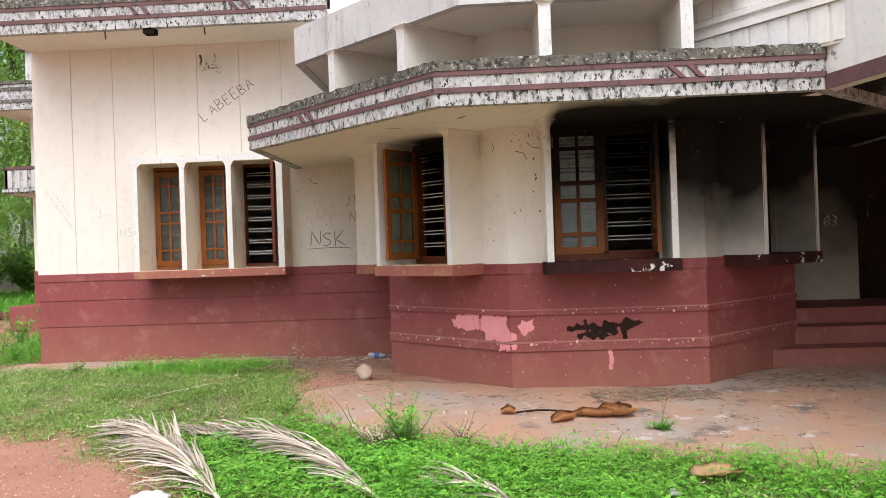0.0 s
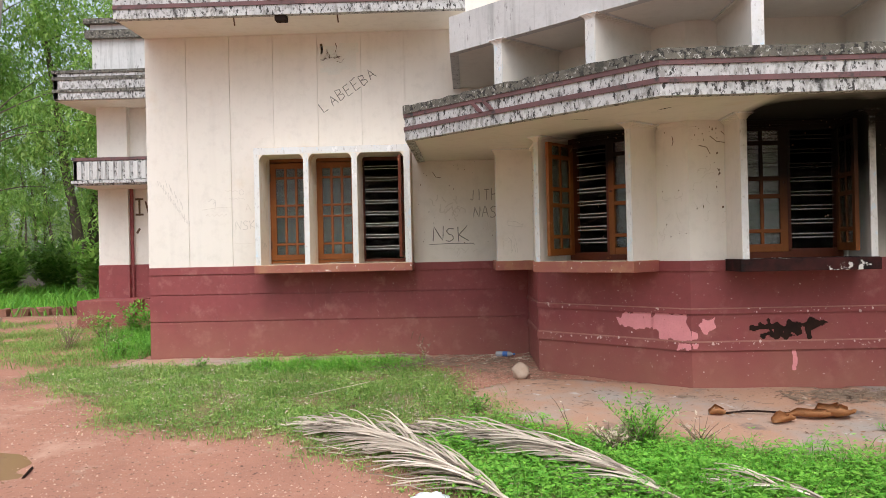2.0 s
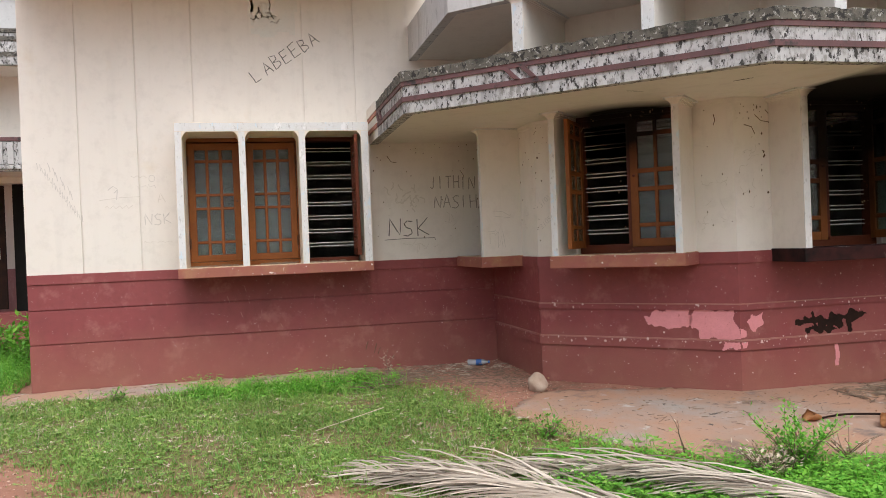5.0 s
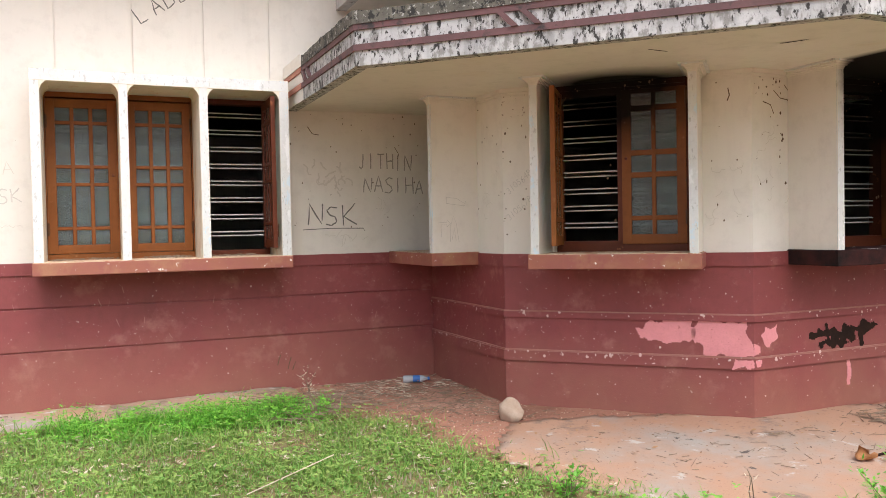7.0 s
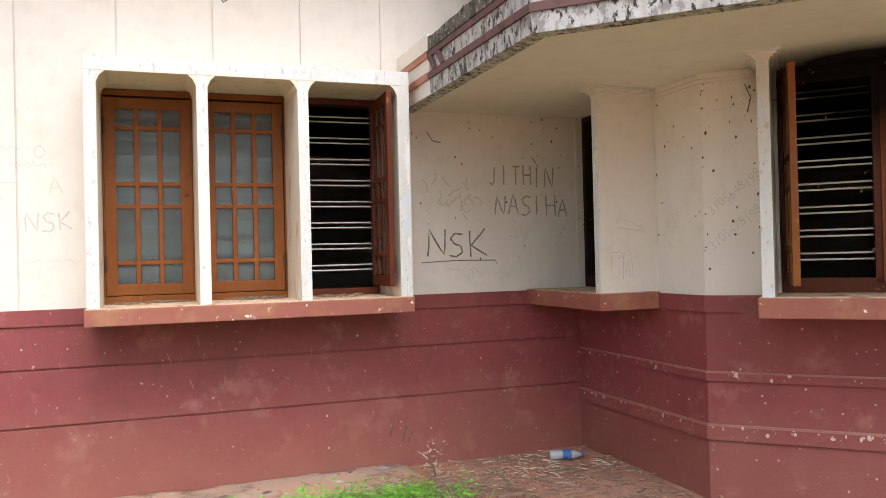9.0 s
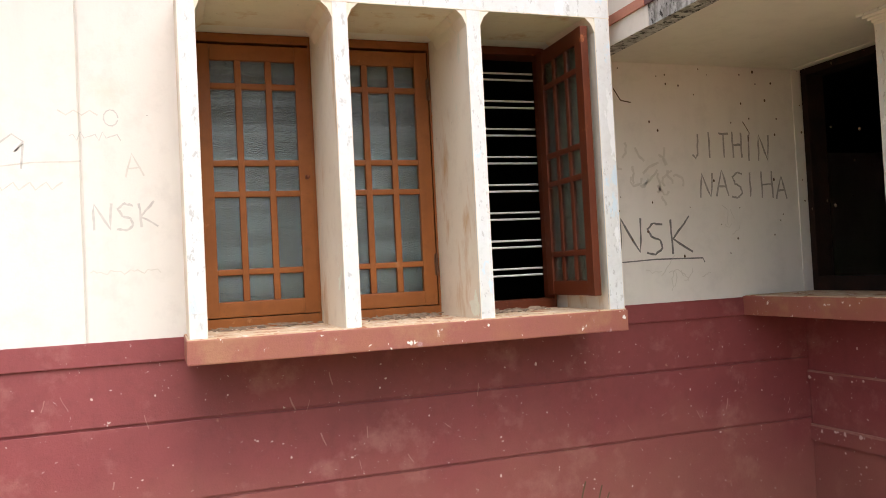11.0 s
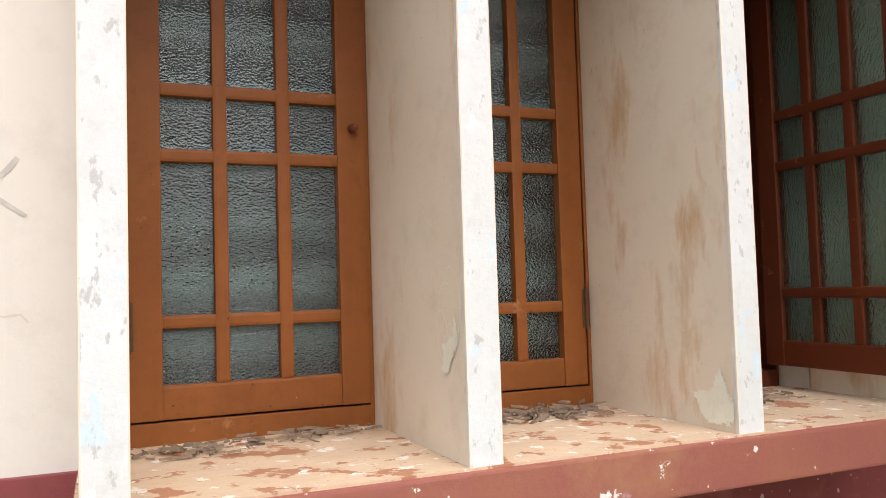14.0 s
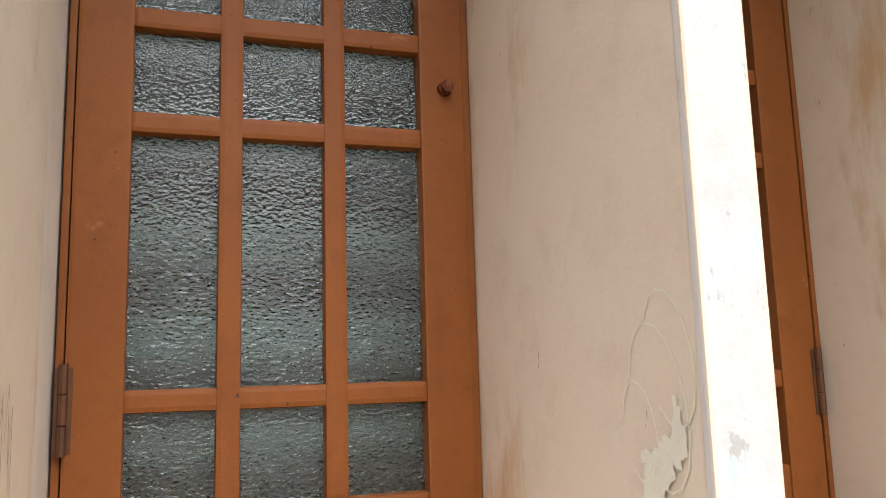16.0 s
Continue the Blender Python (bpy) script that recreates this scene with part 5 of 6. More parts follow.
def lawn(name, polys, n, hlo, hhi, w, mat, label, seed, bare=0.0, broad=0.0, clump=1.6, feather=0.16):
    rnd = random.Random(seed)
    verts, faces = [], []
    for poly in polys:
        x0, x1 = min(p[0] for p in poly), max(p[0] for p in poly)
        y0, y1 = min(p[1] for p in poly), max(p[1] for p in poly)
        made = tries = 0
        while made < n and tries < n * 6:
            tries += 1
            x, y = rnd.uniform(x0, x1), rnd.uniform(y0, y1)
            if not ragged(poly, x + rnd.gauss(0, feather), y + rnd.gauss(0, feather)):
                continue
            thick = 0.5 + 0.8 * noise.noise((x * clump, y * clump, seed)) + 0.4 * noise.noise((x * 5, y * 5, seed))
            if rnd.random() > thick + 0.55 - bare:
                continue
            made += 1
            z = ground_z(x, y) - 0.004
            h = rnd.uniform(hlo, hhi) * (0.55 + max(0.0, thick))
            if rnd.random() < broad:
                p = Vector((x, y, z + h * rnd.uniform(0.2, 1)))
                a = rnd.uniform(0, 6.283)
                for k in range(3):
                    q = a + 2.1 * k
                    d = Vector((math.cos(q), math.sin(q), rnd.uniform(-0.1, 0.5)))
                    leaflet(verts, faces, p, d, d.cross(Vector((0, 0, 1))), rnd.uniform(0.016, 0.040), rnd.uniform(0.012, 0.027))
            else:
                blade(verts, faces, rnd, x, y, z, h, w * rnd.uniform(0.6, 1.3), h * rnd.uniform(0.2, 1.0))
    return raw_mesh(name, verts, faces, mat, label, "grass")


lawn("grass", [GREEN_A], 110000, 0.012, 0.044, 0.0056, GRASS, "short fresh green grass on red soil", 3, 0.32, 0.12)
lawn("grass_tufts", [GREEN_A], 9000, 0.05, 0.12, 0.005, GRASS, "taller tufts of fresh green grass", 13, 0.75, 0.25, 2.6)
lawn("dead_grass", [GREEN_A], 12000, 0.012, 0.045, 0.004, STRAW, "dry straw among the grass", 14, 0.4, 0.1, 1.9)
RIGHT = [(-2.2, 5.6), (-1.3, 4.7), (-0.6, 3.8), (0.6, 3.3), (4.0, 3.2), (4.0, 4.1), (2.0, 4.9), (0.2, 5.35), (-0.8, 5.75), (-1.5, 6.4), (-2.0, 6.3)]
lawn("ground_weeds", [RIGHT], 30000, 0.03, 0.13, 0.006, WEED, "low broad-leaved green weeds", 5, 0.1, 0.72, 1.1)
EDGE = [(-4.6, 9.42), (-4.0, 9.1), (-3.5, 8.85), (-2.7, 8.7), (-2.3, 9.0), (-2.5, 9.4), (-3.1, 9.45)]
lawn("ground_weeds", [EDGE], 4200, 0.03, 0.16, 0.006, WEED, "lush weeds beside the wall apron", 6, 0.25, 0.6, 3.0)
lawn("grass", [GREEN_B], 16000, 0.02, 0.09, 0.007, GRASS, "patchy grass beside the house corner", 7, 0.55, 0.35, 1.3, 0.3)
lawn("grass", [GREEN_D], 12000, 0.03, 0.10, 0.012, GRASS, "patchy verge grass beyond the dirt track", 8, 0.2)
FARGREEN = [(-30, 30), (-24, 18), (-15, 17.9), (-9.4, 18.4), (-9.4, 30)]
lawn("undergrowth", [FARGREEN], 26000, 0.12, 0.45, 0.03, WEED, "lush green undergrowth below the trees", 9, 0.0, 0.0, 0.5)


def plant(name, x, y, height, stems, leaves, mat, label, seed, spread=0.25, leaf=(0.02, 0.045), woody=True):
    """A weed: thin branching stems and many small leaves."""
    rnd = random.Random(seed)
    h = holder(name, pose(x, y, ground_z(x, y)), label, "plant")
    bm = bmesh.new()
    verts, faces = [], []
    for k in range(stems):
        a = rnd.uniform(0, 6.283)
        p = Vector((rnd.uniform(-0.04, 0.04), rnd.uniform(-0.04, 0.04), -0.01))
        d = Vector((math.cos(a) * spread, math.sin(a) * spread, 1)).normalized()
        seg = height * rnd.uniform(0.55, 1.0) / 5
        for i in range(5):
            q = p + d * seg
            rod(bm, p, q, 0.004 * (1 - i / 7), 0.004 * (1 - (i + 1) / 7), 5)
            for j in range(leaves // stems // 5):
                u = p.lerp(q, rnd.random())
                e = Vector((rnd.uniform(-1, 1), rnd.uniform(-1, 1), rnd.uniform(-0.2, 0.8)))
                o = u + e.normalized() * rnd.uniform(0, 0.07) * (height / 0.5)
                leaflet(verts, faces, o, e, e.cross(Vector((0, 0, 1))) + Vector((0.01, 0, 0)), rnd.uniform(*leaf), rnd.uniform(*leaf) * 0.5)
            p, d = q, (d + Vector((rnd.uniform(-0.25, 0.25), rnd.uniform(-0.25, 0.25), 0))).normalized()
    part("stalk", bm, TWIG, h, "", "stuff")
    if faces:
        raw_mesh("foliage", verts, faces, mat, "", "", "stuff", h)
    return h


plant("weed_bush", -0.62, 5.62, 0.46, 16, 1700, WEED, "bushy light green weed growing at the concrete edge", 1, 0.55, (0.018, 0.042))
plant("dry_weed", -0.80, 5.62, 0.27, 40, 420, STRAW, "brown dried weed stalks beside the bush", 2, 0.8)
plant("dry_weed", -0.2, 5.75, 0.28, 14, 120, STRAW, "brown dried weed stalks on concrete", 3, 0.9)
plant("seedling", -2.3, 9.75, 0.34, 4, 60, STRAW, "thin yellowing seedling at the wall foot", 4, 0.2)
plant("weed_bush", -7.3, 13.2, 0.60, 14, 700, WEED, "leafy weed in front of the wing steps", 5, 0.4, (0.04, 0.09))
plant("weed_bush", -6.5, 12.6, 0.75, 12, 420, WEED, "broad-leaved weed beside the house corner", 6, 0.35, (0.07, 0.13))
plant("dry_weed", -7.5, 11.4, 0.62, 12, 120, TREELEAF, "half-bare shrub on the bare soil", 7, 0.45, (0.03, 0.06))
plant("dry_weed", -6.6, 10.6, 0.55, 5, 60, TREELEAF, "thin half-bare sapling near the corner", 8, 0.15, (0.03, 0.06))
plant("weed_bush", -6.3, 10.4, 0.30, 10, 300, WEED, "low green weed near the corner", 9, 0.6, (0.03, 0.06))
NEARCORNER = [(-7.6, 12.9), (-7.0, 11.6), (-6.3, 10.2), (-5.95, 10.0), (-5.95, 13.6), (-7.2, 13.8)]
lawn("ground_weeds", [NEARCORNER], 6000, 0.05, 0.22, 0.008, WEED, "straggling weeds beside the side wall", 17, 0.35, 0.55, 1.7)
plant("weed_bush", -7.6, 12.7, 0.55, 14, 620, WEED, "leafy weed in front of the wing steps", 31, 0.55, (0.03, 0.08))
plant("weed_bush", -6.9, 13.0, 0.60, 14, 560, WEED, "broad-leaved weed beside the wing steps", 32, 0.5, (0.05, 0.10))
plant("weed_bush", -6.3, 12.0, 0.45, 12, 420, WEED, "low leafy weed by the side wall", 33, 0.6, (0.04, 0.08))
plant("dry_weed", -7.7, 11.9, 0.60, 16, 160, STRAW, "bare brown shrub on the soil", 34, 0.6, (0.03, 0.05))
plant("dry_weed", -6.75, 11.2, 0.45, 14, 90, STRAW, "tangled dry stalks near the corner", 35, 0.7, (0.03, 0.05))
plant("weed_bush", 1.25, 6.0, 0.12, 12, 240, WEED, "small green tuft in a concrete crack", 10, 1.2)
plant("seedling", 1.28, 6.05, 0.36, 2, 20, WEED, "single upright weed stalk in the concrete", 11, 0.05)
plant("seedling", -1.05, 6.15, 0.40, 2, 16, STRAW, "thin dry stalk leaning over the grass", 12, 0.4)
plant("weed_bush", -1.75, 6.75, 0.20, 9, 200, WEED, "small weed tuft at the grass edge", 13, 0.7)
plant("weed_bush", -4.9, 9.3, 0.16, 10, 200, WEED, "small weed tuft at the apron", 14, 0.8)


# ---- dead coconut fronds ----
def frond(x0, y0, x1, y1, n, length, seed, label, bend=0.12, fan=0.55):
    rnd = random.Random(seed)
    h = holder("palm_frond", pose(x0, y0, ground_z(x0, y0)), label, "palm frond", "", "fallen palm fronds")
    a, b = Vector((0, 0, 0.03)), Vector((x1 - x0, y1 - y0, ground_z(x1, y1) - ground_z(x0, y0) + 0.04))
    e = (b - a).normalized()
    side = e.cross(Vector((0, 0, 1)))
    spine = [a.lerp(b, t / 24) + side * bend * math.sin(3.14 * t / 24) + Vector((0, 0, 0.05 * math.sin(3.14 * t / 24))) for t in range(25)]
    bm = bmesh.new()
    for k in range(24):
        rod(bm, spine[k], spine[k + 1], 0.016 * (1 - k / 26), 0.016 * (1 - (k + 1) / 26), 6)
    part("midrib", bm, STRAWGREY, h)
    for k in range(n):
        u = 0.08 + 0.92 * k / n
        f = u * 24
        i = min(int(f), 23)
        p = spine[i].lerp(spine[i + 1], f - i)
        for s in (-1, 1):
            out = rnd.uniform(0.05, fan) * (1.0 if s < 0 else 0.6)
            d = (e + side * s * out + Vector((0, 0, rnd.uniform(0.0, 0.4)))).normalized()
            L = length * (0.55 + 0.6 * math.sin(3.14 * min(u + 0.12, 1))) * rnd.uniform(0.6, 1.1)
            w, q, pts = rnd.uniform(0.0045, 0.0100), p.copy(), []
            n_ = d.cross(Vector((0, 0, 1))).normalized()
            for j in range(5):
                pts.append(q.copy())
                q = q + d * (L / 4)
                d = (d + Vector((rnd.uniform(-0.04, 0.04), rnd.uniform(-0.04, 0.04), -0.16))).normalized()
                gx, gy = x0 + q.x, y0 + q.y
                q.z = max(q.z, ground_z(gx, gy) - ground_z(x0, y0) + rnd.uniform(0.006, 0.035))
            base, verts, faces = 0, [], []
            for j, q in enumerate(pts):
                ww = w * (1 - 0.8 * (j / 4) ** 2)
                verts += [(q - n_ * ww)[:], (q + Vector((0, 0, 0.006)))[:], (q + n_ * ww)[:]]
            for j in range(4):
                b0 = base + 3 * j
                faces += [(b0, b0 + 1, b0 + 4, b0 + 3), (b0 + 1, b0 + 2, b0 + 5, b0 + 4)]
            raw_mesh("leaflet", verts, faces, STRAWGREY, "", "", "", h)
    return h


frond(-1.50, 4.40, -2.98, 6.22, 148, 0.74, 1, "dead grey-brown coconut frond lying on the soil")
frond(-0.55, 4.30, -2.30, 6.05, 148, 0.62, 2, "dead grey-brown coconut frond lying on the grass", 0.24, 0.32)
frond(0.15, 4.25, -0.45, 4.75, 12, 0.35, 3, "small broken tip of a dead palm frond")


# ---- trees ----
def make_tree(height, seed, leaves, label, spread=1.0, size=0.19):
    rnd = random.Random(seed)
    h = holder("tree", pose(0, 0, 0), label, "tree", "", "trees round the house")
    bm = bmesh.new()
    verts, faces = [], []
    trunk = [Vector((0, 0, -0.2))]
    d = Vector((rnd.uniform(-0.06, 0.06), rnd.uniform(-0.06, 0.06), 1))
    for k in range(10):
        trunk.append(trunk[-1] + d * height / 10)
        d = (d + Vector((rnd.uniform(-0.10, 0.10), rnd.uniform(-0.10, 0.10), 0))).normalized()
    r = 0.011 * height + 0.03
    for k in range(10):
        rod(bm, trunk[k], trunk[k + 1], r * (1 - k / 10.5), r * (1 - (k + 1) / 10.5), 8)
    tips = []
    for k in range(26):
        f = rnd.uniform(2.2, 9.9)
        i = int(f)
        p = trunk[i].lerp(trunk[i + 1], f - i)
        a = rnd.uniform(0, 6.283)
        L = spread * height * (0.10 + 0.13 * math.sin(3.14 * min(1, (f - 1) / 9.5))) * rnd.uniform(0.7, 1.25)
        d = Vector((math.cos(a), math.sin(a), rnd.uniform(0.2, 0.9))).normalized()
        rr = 0.012 + 0.018 * (1 - f / 10)
        for j in range(4):
            q = p + d * L / 4
            rod(bm, p, q, rr * (1 - j / 4.5), rr * (1 - (j + 1) / 4.5), 5)
            if j:
                tips.append((q, L))
            p, d = q, (d + Vector((rnd.uniform(-0.3, 0.3), rnd.uniform(-0.3, 0.3), -0.18))).normalized()
    for k in range(leaves // 30):
        c, L = rnd.choice(tips)
        c = c + Vector((rnd.gauss(0, 0.35), rnd.gauss(0, 0.35), rnd.gauss(0, 0.3))) * (0.3 + 0.28 * L)
        for j in range(30):
            s = rnd.random()
            p = c + Vector((rnd.gauss(0, 0.16), rnd.gauss(0, 0.16), -0.9 * s))
            d = Vector((rnd.uniform(-0.7, 0.7), rnd.uniform(-0.7, 0.7), rnd.uniform(-1, 0.1)))
            leaflet(verts, faces, p, d, Vector((rnd.uniform(-1, 1), rnd.uniform(-1, 1), rnd.uniform(-0.3, 0.3))), size * rnd.uniform(0.6, 1.2), size * 0.34)
    part("trunk", bm, BARK, h)
    raw_mesh("crown", verts, faces, TREELEAF, "", "", "", h)
    return h


def forest():
    rnd = random.Random(42)
    kinds = [make_tree(14.5, 1, 12000, "tall slender tree with drooping fine foliage", 0.8), make_tree(12.5, 2, 12000, "slender tree with feathery light green foliage", 0.9),
             make_tree(10.0, 3, 10500, "bushy green tree with low branches", 1.3), make_tree(16.5, 4, 13000, "very tall dark green tree with drooping twigs", 0.75)]
    spots = []
    for k in range(50):
        for tries in range(30):
            ang, dist = radians(rnd.uniform(14, 50)), rnd.uniform(23, 52) if k < 38 else rnd.uniform(22, 32)
            x, y = -1.5 - dist * math.sin(ang), dist * math.cos(ang)
            if y > 21.0 and not 27.0 < math.degrees(ang) < 31.5 and all((x - a) ** 2 + (y - b) ** 2 > 3.2 for a, b in spots):
                spots.append((x, y))
                break
    for k in range(14):
        ang, dist = radians(25.5 + 0.55 * k), 62 + 16 * rnd.random()
        spots.append((-1.5 - dist * math.sin(ang), dist * math.cos(ang)))
    for k in range(22):
        spots.append((-38 + 3.4 * k + rnd.uniform(-1.2, 1.2), -24 - rnd.uniform(0, 9)))
    for i, (x, y) in enumerate(spots):
        src = kinds[i % 4] if y > 0 else kinds[2]
        s = rnd.uniform(0.85, 1.15)
        m = pose(x, y, ground_z(x, y), 0, 0, rnd.uniform(0, 360)) @ Matrix.Diagonal((s, s, s * rnd.uniform(0.9, 1.1), 1))
        if i < 4:
            src = kinds[i]
            src.matrix_world = m
        else:
            c = copy_thing(src, pose(0, 0, 0))
            c.matrix_world = m


forest()


def shrub_row():
    rnd = random.Random(7)
    first = None
    for k in range(30):
        ang, dist = radians(rnd.uniform(16, 44)), rnd.uniform(22, 36)
        x, y = -1.5 - dist * math.sin(ang), dist * math.cos(ang)
        if y < 20.5:
            continue
        if first is None:
            first = plant("shrub", x, y, 2.0, 16, 2600, TREELEAF, "green shrub below the trees", 77, 0.6, (0.14, 0.30))
            tagged(first, group="shrubs below the trees")
        else:
            c = copy_thing(first, pose(0, 0, 0))
            c.matrix_world = pose(x, y, ground_z(x, y), 0, 0, rnd.uniform(0, 360)) @ Matrix.Scale(rnd.uniform(0.7, 1.5), 4)


shrub_row()

# coconut palm whose bare trunk stands by the track
palm = holder("palm_tree", pose(-14.3, 19.8, 0.05), "tall coconut palm with a pale ringed trunk", "tree")
bm = bmesh.new()
pts = [Vector((0.1 * math.sin(k * 0.22) + 0.045 * k, 0, 0.35 * k - 0.1)) for k in range(38)]
for k in range(37):
    rod(bm, pts[k], pts[k + 1], 0.17 - 0.0018 * k + (0.05 if k == 0 else 0.012 * (k % 2)), 0.165 - 0.0018 * k, 10)
part("trunk", bm, PALMBARK, palm)
verts, faces = [], []
rnd = random.Random(5)
for k in range(18):
    a = k * 2.399
    p, d = pts[-1].copy(), Vector((math.cos(a), math.sin(a), rnd.uniform(0.2, 1.2))).normalized()
    for j in range(26):
        q = p + d * 0.15
        s = d.cross(Vector((0, 0, 1))).normalized()
        for sg in (-1, 1):
            leaflet(verts, faces, q, d * 0.6 + s * sg + Vector((0, 0, -0.5)), d, 0.75 * math.sin(0.35 + j * 0.1), 0.06)
        p, d = q, (d + Vector((0, 0, -0.055))).normalized()
raw_mesh("crown", verts, faces, TREELEAF, "", "", "", palm)


# ---- beyond the track ----
STONE = material("grey_boundary_stone", (0.24, 0.21, 0.19), 0.95, (0.15, 0.13, 0.115), 2, 0.5, 0.8, 12, spots=(((0.10, 0.13, 0.05), 1.5, 0.58, 0.15),))
LATERITE = material("laterite_block", (0.26, 0.12, 0.075), 0.95, (0.16, 0.075, 0.05), 6, 0.5, 0.9, 25, per_object=0.25)


def rough_block(lx, ly, lz, seed, cuts=3, amount=0.1):
    bm = bmesh.new()
    bmesh.ops.create_cube(bm, size=1.0, matrix=Matrix.Diagonal((lx, ly, lz, 1)))
    bmesh.ops.subdivide_edges(bm, edges=bm.edges, cuts=cuts, use_grid_fill=True)
    for v in bm.verts:
        v.co += v.co.normalized() * amount * min(lx, ly, lz) * noise.noise(v.co * 6 + Vector((seed, 0, 0)))
    return bm


bwall = holder("boundary_wall", pose(0, 0, 0), "old grey stone boundary wall behind the trees", "wall", "structure")
for k in range(13):
    x = -40 + 2.6 * k
    part("wall_bay", rough_block(2.58, 0.35, 1.75, k, 4, 0.12), STONE, bwall).matrix_world = pose(x, 40 - 0.1 * k, 0.8)
blocks = [to_mesh("laterite_block", rough_block(0.42, 0.26, 0.24, 20 + k, 2, 0.25), LATERITE) for k in range(4)]
for k in range(26):
    x = -21 + 0.47 * k
    b = new("laterite_block", blocks[k % 4])
    y = 17.75 + 0.03 * k + 0.05 * noise.noise((k * 3.3, 0, 0))
    b.matrix_world = pose(x, y, ground_z(x, y) + 0.06, 0, 0, 8 * noise.noise((k * 1.3, 2, 0)))
    tagged(b, "mossy red laterite edging block beside the track", "stone block", "edging blocks along the track")


# ---- loose things on the ground ----
def boulder(name, x, y, r, seed, mat, label, squash=0.8):
    bm = bmesh.new()
    bmesh.ops.create_icosphere(bm, subdivisions=3, radius=1)
    cuts = [Vector((math.cos(seed + 2.4 * k), math.sin(seed + 2.4 * k), 0.5 * math.sin(k * 1.7 + seed))).normalized() for k in range(7)]
    for v in bm.verts:
        for c in cuts:
            v.co -= c * max(0.0, v.co.dot(c) - 0.72) * 0.9
        n = noise.noise(v.co * 1.3 + Vector((seed, 0, 0))) * 0.22 + noise.noise(v.co * 4 + Vector((seed, 3, 0))) * 0.10
        v.co = v.co * (1 + n) * r
        v.co.z *= squash
    for f in bm.faces:
        f.smooth = True
    ob = part(name, bm, mat, None, label, "", "stone")
    ob.matrix_world = pose(x, y, ground_z(x, y) + r * squash * 0.75, 0, 0, seed * 40)
    return ob


PALESTONE = material("pale_stone", (0.47, 0.37, 0.29), 0.9, (0.36, 0.25, 0.18), 14, 0.5, 0.5, 60)
boulder("rock", -1.28, 8.20, 0.095, 1, PALESTONE, "pale rounded stone on red soil beside the bay", 0.95)
boulder("rock", -11.3, 16.0, 0.13, 4, PALESTONE, "pale stone on the verge")
boulder("rock", 1.0, 6.95, 0.025, 6, PALESTONE, "small white pebble on the concrete")
GRIT = leaf_material("mixed_grit", (0.15, 0.07, 0.045), (0.62, 0.42, 0.31), 0.9, 0.0)
DEADLEAF = leaf_material("dead_brown_leaves", (0.16, 0.075, 0.035), (0.42, 0.25, 0.13), 0.8, 0.1)
rnd = random.Random(31)
verts, faces = [], []
for k in range(42000):
    x, y = rnd.uniform(-7.5, -1.0), rnd.uniform(3.0, 9.0)
    if k > 36000:
        x, y = rnd.uniform(-2.6, 0.5), rnd.uniform(7.0, 10.0)
    if ragged(GREEN_A, x, y) and rnd.random() < 0.85:
        continue
    r, z, i = 0.0016 + 0.008 * rnd.random() ** 4, ground_z(x, y), len(verts)
    verts += [(x - r, y, z), (x, y - r, z), (x + r, y, z), (x, y + r, z), (x + r * 0.2, y, z + r)]
    faces += [(i, i + 1, i + 4), (i + 1, i + 2, i + 4), (i + 2, i + 3, i + 4), (i + 3, i, i + 4)]
raw_mesh("gravel", verts, faces, GRIT, "loose grit and pebbles on the soil", "gravel")


def litter(name, areas, n, label, seed, lo=0.03, hi=0.16, r=0.0018, mat=None, lift=0.0, flat=None):
    """Fallen needles, twigs and stalks, thin three-sided sticks lying about."""
    rnd = random.Random(seed)
    verts, faces = [], []
    for k in range(n):
        ax, bx, ay, by = areas[k % len(areas)]
        x, y = rnd.gauss((ax + bx) / 2, (bx - ax) / 3.5), rnd.gauss((ay + by) / 2, (by - ay) / 3.5)
        x, y = min(max(x, ax), bx), min(max(y, ay), by)
        a, L, q = rnd.uniform(0, 3.14), rnd.uniform(lo, hi), r * rnd.uniform(0.6, 1.8)
        z = (ground_z(x, y) if flat is None else flat) + lift + rnd.uniform(0.001, 0.012)
        dx, dy, tilt = math.cos(a) * L / 2, math.sin(a) * L / 2, rnd.uniform(-0.08, 0.08) * L
        nx, ny = -math.sin(a) * q, math.cos(a) * q
        i = len(verts)
        for sgn in (-1, 1):
            verts += [(x + sgn * dx + nx, y + sgn * dy + ny, z + sgn * tilt), (x + sgn * dx - nx, y + sgn * dy - ny, z + sgn * tilt), (x + sgn * dx, y + sgn * dy, z + sgn * tilt + q * 1.6)]
        faces += [(i, i + 1, i + 4, i + 3), (i + 1, i + 2, i + 5, i + 4), (i + 2, i, i + 3, i + 5), (i, i + 2, i + 1), (i + 3, i + 4, i + 5)]
    return raw_mesh(name, verts, faces, mat or TWIG, label, "litter")


